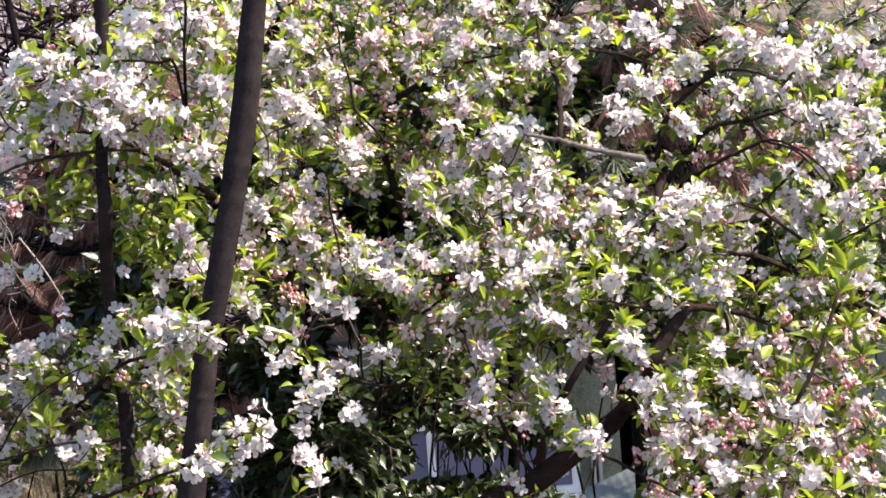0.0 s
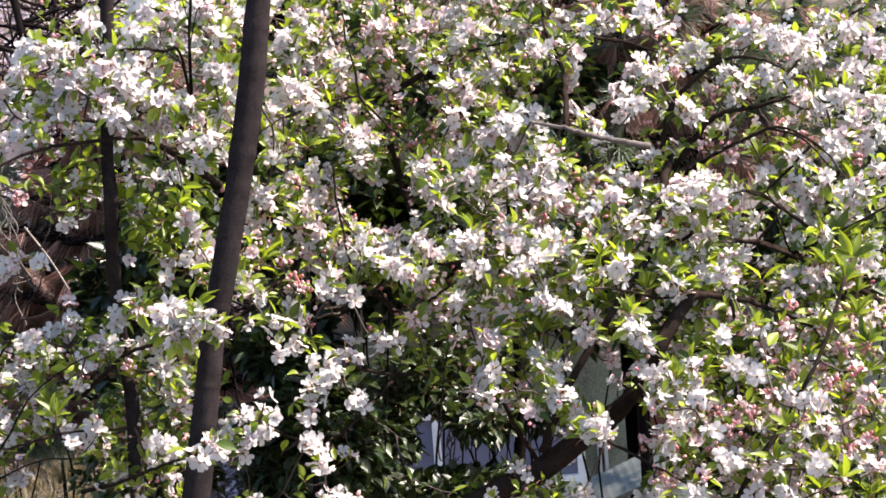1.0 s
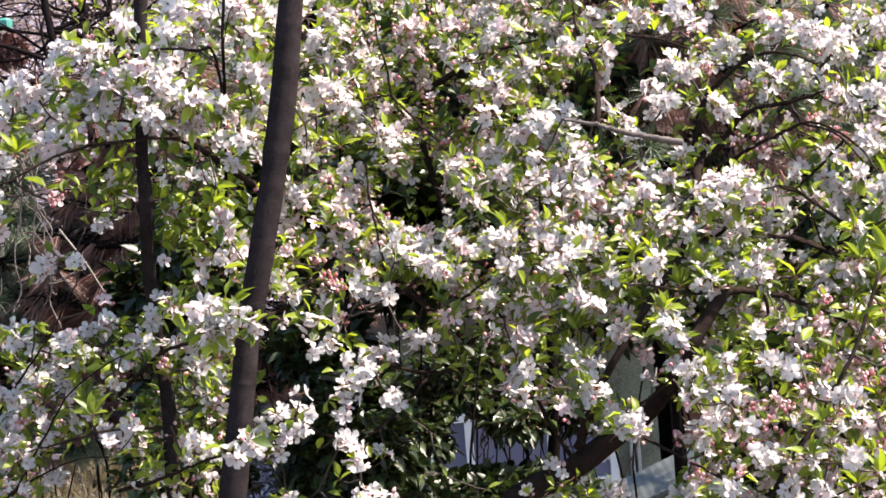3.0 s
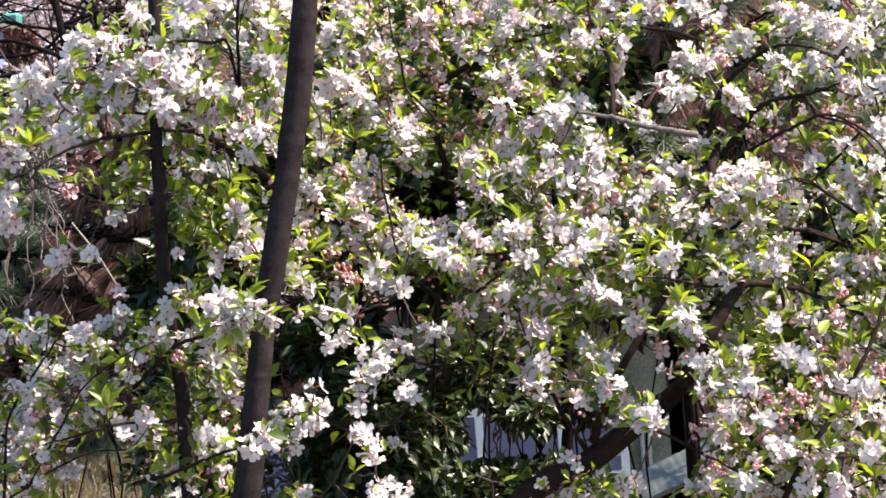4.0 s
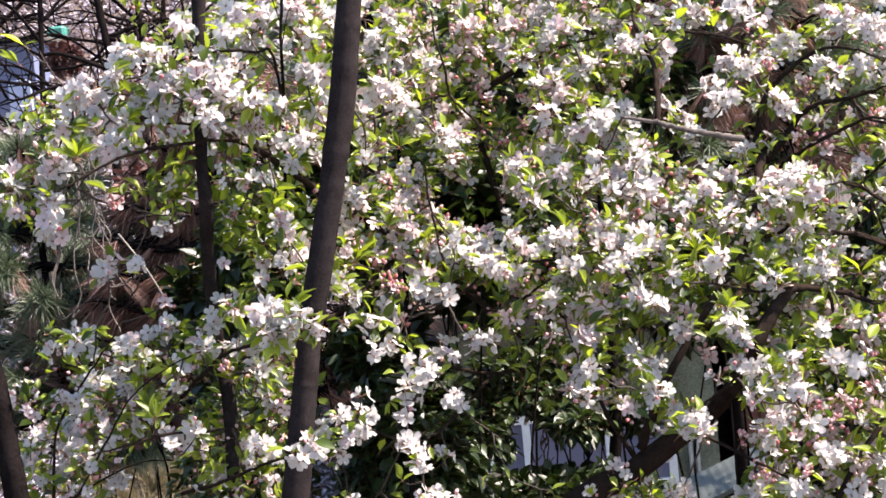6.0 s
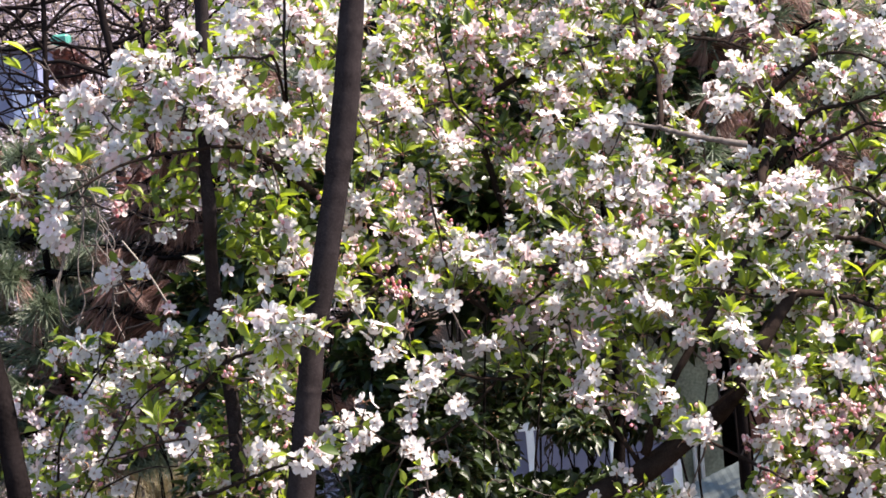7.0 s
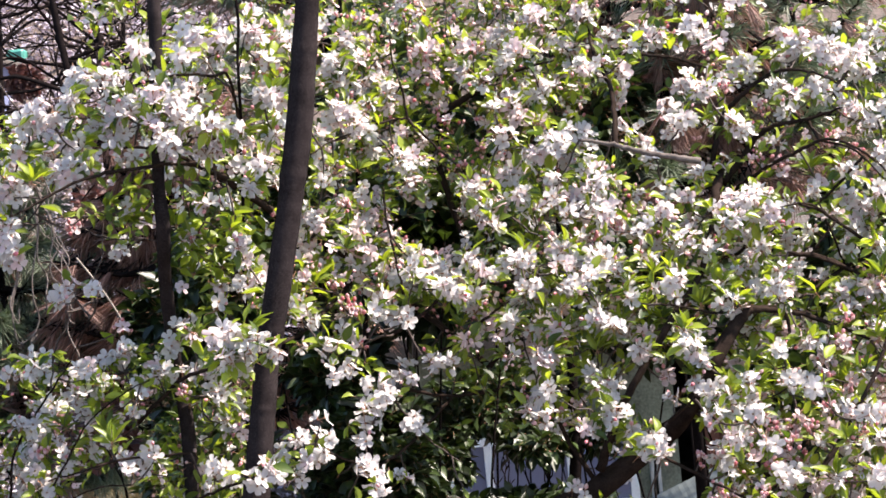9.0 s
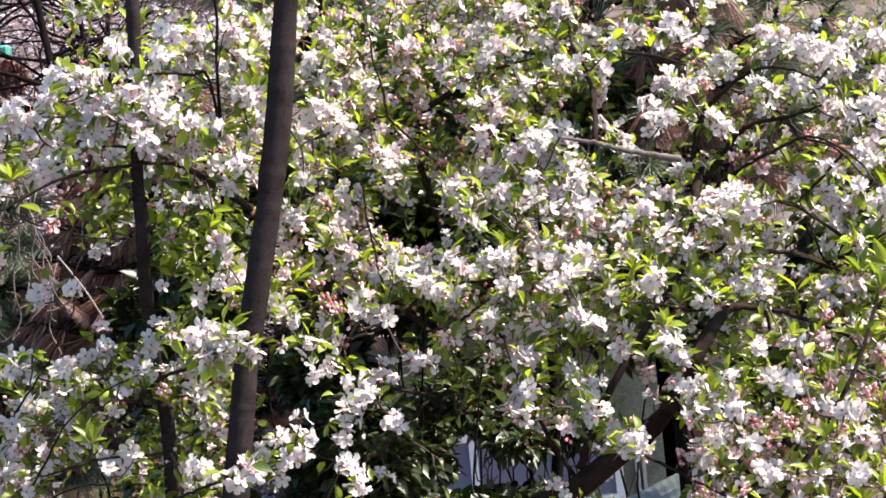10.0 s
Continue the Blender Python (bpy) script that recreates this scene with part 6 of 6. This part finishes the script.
shrub("dense evergreen shrub, leaf colour darkened for the tree's shade", (0.19, 4.86, 0.78), (0.11, 0.15, 0.05), 260, 0.04, 36, [SHADE_LEAF, STALK])
shrub("dense evergreen shrub, leaf colour darkened for the tree's shade", (-0.03, 4.96, 0.79), (0.04, 0.20, 0.14), 320, 0.04, 29, [SHADE_LEAF, STALK])
shrub("dense evergreen shrub, leaf colour darkened for the tree's shade", (0.37, 5.0, 0.74), (0.06, 0.10, 0.035), 130, 0.038, 64, [SHADE_LEAF, STALK])
shrub("leafy green shrub beneath the crab apple", (-0.69, 4.6, 0.82), (0.19, 0.25, 0.21), 1500, 0.04, 61, [GREEN_LEAF, STALK])
shrub("reddish-brown leafless bush with withered leaves", (-1.58, 6.5, 0.86), (0.24, 0.25, 0.15), 900, 0.05, 62, [RED_LEAF, STALK])
shrub("reddish-brown leafless bush with withered leaves", (-1.14, 5.3, 0.86), (0.16, 0.25, 0.10), 500, 0.045, 63, [RED_LEAF, STALK])
shrub("reddish-brown leafless bush with withered leaves", (0.95, 7.23, 1.76), (0.19, 0.30, 0.22), 1000, 0.055, 38, [RED_LEAF, STALK])
shrub("reddish-brown leafless bush with withered leaves", (-1.28, 7.00, 1.48), (0.21, 0.30, 0.14), 900, 0.055, 39, [RED_LEAF, STALK])
shrub("dense evergreen shrub, leaf colour darkened for the tree's shade", (0.01, 4.69, 0.60), (0.17, 0.20, 0.09), 950, 0.042, 40, [SHADE_LEAF, STALK])
shrub("dense evergreen shrub, leaf colour darkened for the tree's shade", (-1.72, 7.48, 1.16), (0.33, 0.30, 0.21), 550, 0.06, 37, [SHADE_LEAF, STALK])
shrub("dense evergreen shrub, leaf colour darkened for the tree's shade", (-0.78, 4.96, 0.92), (0.08, 0.30, 0.16), 450, 0.055, 14, [SHADE_LEAF, STALK])
shrub("reddish-brown leafless bush with withered leaves", (-3.23, 14.08, 2.49), (0.16, 0.25, 0.13), 500, 0.07, 15, [RED_LEAF, STALK])
shrub("dense evergreen shrub, leaf colour darkened for the tree's shade", (-1.32, 7.59, 1.33), (0.15, 0.30, 0.19), 500, 0.06, 18, [SHADE_LEAF, STALK])
shrub("thicket of grey-green needle foliage on the slope", (1.72, 9.04, 1.74), (0.57, 0.50, 0.43), 2600, 0.09, 19, [NEEDLE, STALK])
shrub("thicket of grey-green needle foliage on the slope", (2.21, 8.61, 1.30), (0.49, 0.50, 0.46), 2600, 0.09, 20, [NEEDLE, STALK])
shrub("thicket of grey-green needle foliage on the slope", (-0.50, 9.56, 2.22), (0.60, 0.50, 0.36), 2200, 0.09, 27, [NEEDLE, STALK])
shrub("dense evergreen shrub, leaf colour darkened for the tree's shade", (-0.03, 6.23, 1.80), (0.34, 0.40, 0.26), 1300, 0.06, 16, [SHADE_LEAF, STALK])
pine("young pine with brown withered needles behind the blossoms", 0.8, 6.38, 3.75, 0.8, 2.55, 21, 0.9, 11, 34)
pine("young pine with grey-green needles", 1.66, 8.2, 4.08, 1.4, 2.32, 22, 0.12, 10, 17)
pine("young pine with grey-green needles", -1.63, 6.38, 2.95, 0.5, 1.75, 23, 0.1, 9, 60)
pine("young pine with grey-green needles", -0.39, 7.58, 4.7, 1.2, 2.2, 24, 0.15, 11, 20)
pine("young pine with brown withered needles on a bank", -0.97, 6.28, 3.1, 0.62, 1.9, 25, 2.2, 11, 26)
bare_tree("dark leafless tree on the littered slope", -2.64, 12.88, 4.6, 0.034, 31, -0.05)
bare_tree("dark leafless tree on the littered slope", -2.58, 13.68, 4.2, 0.026, 32, 0.05)
bare_tree("dark leafless tree on the littered slope", -2.54, 14.29, 4.0, 0.02, 33, 0.2)
bare_tree("dark leafless tree on the littered slope", -3.35, 13.28, 4.2, 0.024, 34, 0.3)
bare_tree("dark leafless tree on the littered slope", -4.0, 14.29, 4.4, 0.036, 35, 0.2)
scatter_on_ground("leaf_litter", "pale dry leaves covering the slope", [dry_leaf(s) for s in (1, 2, 3)], [LITTER], 52000, (-6.5, -1.2, 11.0, 20.5), 0.062, 41, 0.6)
scatter_on_ground("dry_grass", "yellowed dry grass tufts on the ground", [grass_tuft(1), grass_tuft(2)], [STRAW], 520, (-2.89, -1.92, 10.69, 12.89), 0.20, 42)


def hanging_vine(x, y, top, length, seed, material, label, count, thick=0.0021):
    """Pale bare stems that hang in loops from a pine's limb."""
    r = random.Random(seed)
    thing = tagged(new("vine"), label, "vine")
    for k in range(count):
        sx, sy, ll = x + r.uniform(-0.045, 0.045), y + r.uniform(-0.08, 0.08), length * r.uniform(0.55, 1.0)
        drift = r.uniform(-0.03, 0.03) * length
        pts = [(sx + drift * j + length * 0.02 * math.sin(j * 1.9 + k) + r.uniform(-0.03, 0.03) * length, sy + r.uniform(-0.02, 0.02), top - ll * j / 7, thick * r.uniform(0.7, 1.1)) for j in range(8)]
        pts.append((pts[-1][0] + r.uniform(-0.05, 0.12) * length, sy, pts[-1][2] + r.uniform(-0.05, 0.1) * length, thick * 0.6))
        line = spline(pts, 5)
        stem = Shape()
        tube(stem, line[:, :3], line[:, 3], 6, 0.15)
        part("stem", stem.mesh("stem", [material]), thing)



hanging_vine(0.13, 5.56, 0.75, 0.26, 52, DARK_BARK, "dark twining stems hanging before a window", 6)
hanging_vine(0.26, 5.36, 0.75, 0.26, 53, DARK_BARK, "dark twining stems hanging before a window", 5)
hanging_vine(-1.275, 5.6, 1.62, 0.54, 51, VINE_BARK, "grey-brown bare vine stems hanging in a tangle", 9, 0.0024)
fallen = Shape()
fallen_line = spline([(-1.024, 4.893, 1.413, 0.0026), (-0.966, 4.887, 1.326, 0.0027), (-0.922, 4.882, 1.244, 0.0024), (-0.898, 4.878, 1.190, 0.0016)], 6)
tube(fallen, fallen_line[:, :3], fallen_line[:, 3], 7, 0.15)
tagged(new("dead_branch", fallen.mesh("dead_branch", [PALE_WOOD])), "pale dead branch caught in the pine", "branch")


# ---- the house in the dip ----
def house(x, y, sill, width, top):
    """A low house seen through gaps in the crown: plastered wall with a white-framed window, a red-brown door and a felt roof."""
    thing = tagged(new("house"), "low house with grey-green plaster, white window frames and a felt roof", "house")
    z0 = ground_height(x, y) - 0.2
    wx0, wx1 = x - 0.76, x + 0.29      # the window opening
    wz0, wz1, lintel = sill - 0.13, sill + 0.335, sill + 0.72
    dx0, dx1 = x + 0.53, x + 1.20      # the doorway
    x0, x1, y1 = x - 0.95, x + width * 0.45, y + 4.0
    wall = Shape()
    for a, b, c, d in ((x0, wx0, z0, top), (wx0, wx1, z0, wz0), (wx0, wx1, wz1, top), (wx1, dx0, z0, top), (dx0, dx1, lintel, top), (dx1, x1, z0, top)):
        box(wall, a, y, c, b, y + 0.22, d)
    box(wall, x0, y + 0.22, z0, x0 + 0.2, y1, top)
    box(wall, x1 - 0.2, y + 0.22, z0, x1, y1, top)
    box(wall, x0, y1, z0, x1, y1 + 0.2, top)
    part("wall", wall.mesh("wall", [PLASTER], False), thing)
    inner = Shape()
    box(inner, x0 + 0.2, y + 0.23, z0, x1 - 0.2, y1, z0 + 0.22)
    part("floor", inner.mesh("floor", [DARKENED_FLOOR], False), thing)
    roof = Shape()
    lo, hi = top - 0.05, top + 0.4
    ym = (y + y1) / 2
    for ya, yb, za, zb in ((y - 0.3, ym, lo, hi), (ym, y1 + 0.5, hi, lo)):
        roof.add([(x0 - 0.3, ya, za), (x1 + 0.3, ya, za), (x1 + 0.3, yb, zb), (x0 - 0.3, yb, zb),
                  (x0 - 0.3, ya, za - 0.1), (x1 + 0.3, ya, za - 0.1), (x1 + 0.3, yb, zb - 0.1), (x0 - 0.3, yb, zb - 0.1)],
                 [(0, 1, 2, 3), (7, 6, 5, 4), (0, 4, 5, 1), (1, 5, 6, 2), (2, 6, 7, 3), (3, 7, 4, 0)])
    for gx in (x0 + 0.1, x1 - 0.1):
        roof.add([(gx, y, lo), (gx, y1, lo), (gx, ym, hi - 0.1)], [(0, 1, 2)])
    part("roof", roof.mesh("roof", [ROOF_FELT], False), thing)
    bar, frame_y0, frame_y1 = 0.045, y - 0.02, y + 0.06
    ring = [(wx0, wz0), (wx1, wz0), (wx1, wz1), (wx0, wz1), (wx0 + bar, wz0 + bar), (wx1 - bar, wz0 + bar), (wx1 - bar, wz1 - bar), (wx0 + bar, wz1 - bar)]
    window = Shape()
    faces = []
    for k in range(4):
        n = (k + 1) % 4
        faces += [(k, n, 4 + n, 4 + k), (8 + n, 8 + k, 12 + k, 12 + n), (n, k, 8 + k, 8 + n), (4 + k, 4 + n, 12 + n, 12 + k)]
    window.add([(a, frame_y0, c) for a, c in ring] + [(a, frame_y1, c) for a, c in ring], faces)
    frame_ob = part("window", window.mesh("window", [WHITE_PAINT], False), thing, "white painted window frame")
    for bx in (wx0 + 0.20, wx0 + 0.66):
        rod = Shape()
        box(rod, bx, y - 0.017, wz0 + bar, bx + bar, y + 0.057, wz1 - bar, worn=0.005)
        part("mullion", rod.mesh("mullion", [WHITE_PAINT], False), frame_ob)
    for a, b in ((wx0 + bar, wx0 + 0.20), (wx0 + 0.20 + bar, wx0 + 0.66), (wx0 + 0.66 + bar, wx1 - bar)):
        pane = Shape()
        box(pane, a, y + 0.015, wz0 + bar, b, y + 0.022, wz1 - bar)
        ob = part("pane", pane.mesh("pane", [GLASS], False), frame_ob, "window glass with the sky's reflection put into its colour")
    sill_shape = Shape()
    box(sill_shape, wx0 - 0.03, y - 0.045, wz0 - 0.035, wx1 + 0.03, y - 0.022, wz0 - 0.002, worn=0.006)
    part("sill", sill_shape.mesh("sill", [WHITE_PAINT], False), frame_ob)
    door = Shape()
    box(door, dx0 + 0.12, y + 0.10, z0 + 0.22, dx1 - 0.03, y + 0.14, wz0 + 0.46, worn=0.006)
    for k in range(4):
        bx = dx0 + 0.14 + k * (dx1 - dx0 - 0.20) / 4
        box(door, bx, y + 0.085, z0 + 0.26, bx + (dx1 - dx0 - 0.20) / 4 - 0.012, y + 0.099, wz0 + 0.43, worn=0.004)
    part("door", door.mesh("door", [RED_WOOD], False), thing, "dark red-brown boarded half door")
    for px in (dx0 - 0.172, dx0 - 0.136):
        post = Shape()
        box(post, px, y - 0.06, z0, px + 0.02, y - 0.003, wz0 + 0.30, worn=0.004)
        part("post", post.mesh("post", [GREY_PAINT], False), thing, "short pale grey post beside the doorway")
    return thing


def lean_to(x, y, z, width, depth):
    """A low shelter with a folded sheet-metal roof on four posts."""
    thing = tagged(new("shelter"), "low shelter with a grey-green sheet-metal roof", "shelter")
    roof = Shape()
    n = 14
    rows = []
    for j in range(2):
        for i in range(n * 2 + 1):
            u = i / (n * 2)
            rows.append((x - width / 2 + width * u, y + depth * j, z + 0.03 * j + 0.19 * u + (0.002 if i % 2 else 0.0)))
    m = n * 2 + 1
    rows += [(a, b, c - 0.02) for a, b, c in rows]
    faces = [(i, i + 1, m + i + 1, m + i) for i in range(m - 1)] + [(2 * m + m + i, 2 * m + m + i + 1, 2 * m + i + 1, 2 * m + i) for i in range(m - 1)]
    faces += [(2 * m + i, 2 * m + i + 1, i + 1, i) for i in range(m - 1)] + [(m + i, m + i + 1, 3 * m + i + 1, 3 * m + i) for i in range(m - 1)]
    faces += [(0, m, 3 * m, 2 * m), (m - 1, 3 * m - 1, 4 * m - 1, 2 * m - 1)]
    roof.add(rows, faces)
    part("roof", roof.mesh("roof", [SHEET_METAL], False), thing)
    for px, py in ((x - width / 2 + 0.1, y + 0.1), (x + width / 2 - 0.1, y + 0.1), (x - width / 2 + 0.1, y + depth - 0.1), (x + width / 2 - 0.1, y + depth - 0.1)):
        post = Shape()
        box(post, px - 0.03, py - 0.03, ground_height(px, py) - 0.1, px + 0.03, py + 0.03, z + 0.19 * (px - x + width / 2) / width + 0.03 * (py - y) / depth - 0.03, worn=0.004)
        part("post", post.mesh("post", [DARK_BARK], False), thing)
    return thing


house(0.63, 9.89, -0.35, 5.0, 0.66)
lean_to(1.0, 7.51, -0.085, 0.5, 0.42)


def blue_hut(x, y, height):
    """A low blue hut with a pale panel on its face."""
    thing = tagged(new("hut"), "low blue painted hut with a pale door panel", "hut")
    z = ground_height(x, y) - 0.25
    body = Shape()
    box(body, x - 2.2, y, z, x, y + 1.6, z + height)
    part("wall", body.mesh("wall", [BLUE_PAINT], False), thing)
    panel = Shape()
    box(panel, x - 0.24, y - 0.03, z + 0.3, x - 0.04, y - 0.003, z + height - 0.32, worn=0.008)
    part("door", panel.mesh("door", [PALE_BLUE], False), thing, "pale blue-white door panel")
    roof = Shape()
    box(roof, x - 2.3, y - 0.12, z + height + 0.003, x + 0.08, y + 1.7, z + height + 0.05, worn=0.01)
    part("roof", roof.mesh("roof", [ROOF_FELT], False), thing)
    return thing


def plastic_crate(x, y):
    shape = Shape()
    z = ground_height(x, y)
    box(shape, x - 0.08, y - 0.1, z - 0.03, x + 0.08, y + 0.1, z + 0.085, worn=0.02)
    tagged(new("crate", shape.mesh("crate", [TEAL_SHEET], False)), "teal plastic crate lying on the slope", "crate")


blue_hut(-3.76, 15.27, 0.97)
plastic_crate(-3.77, 16.32)
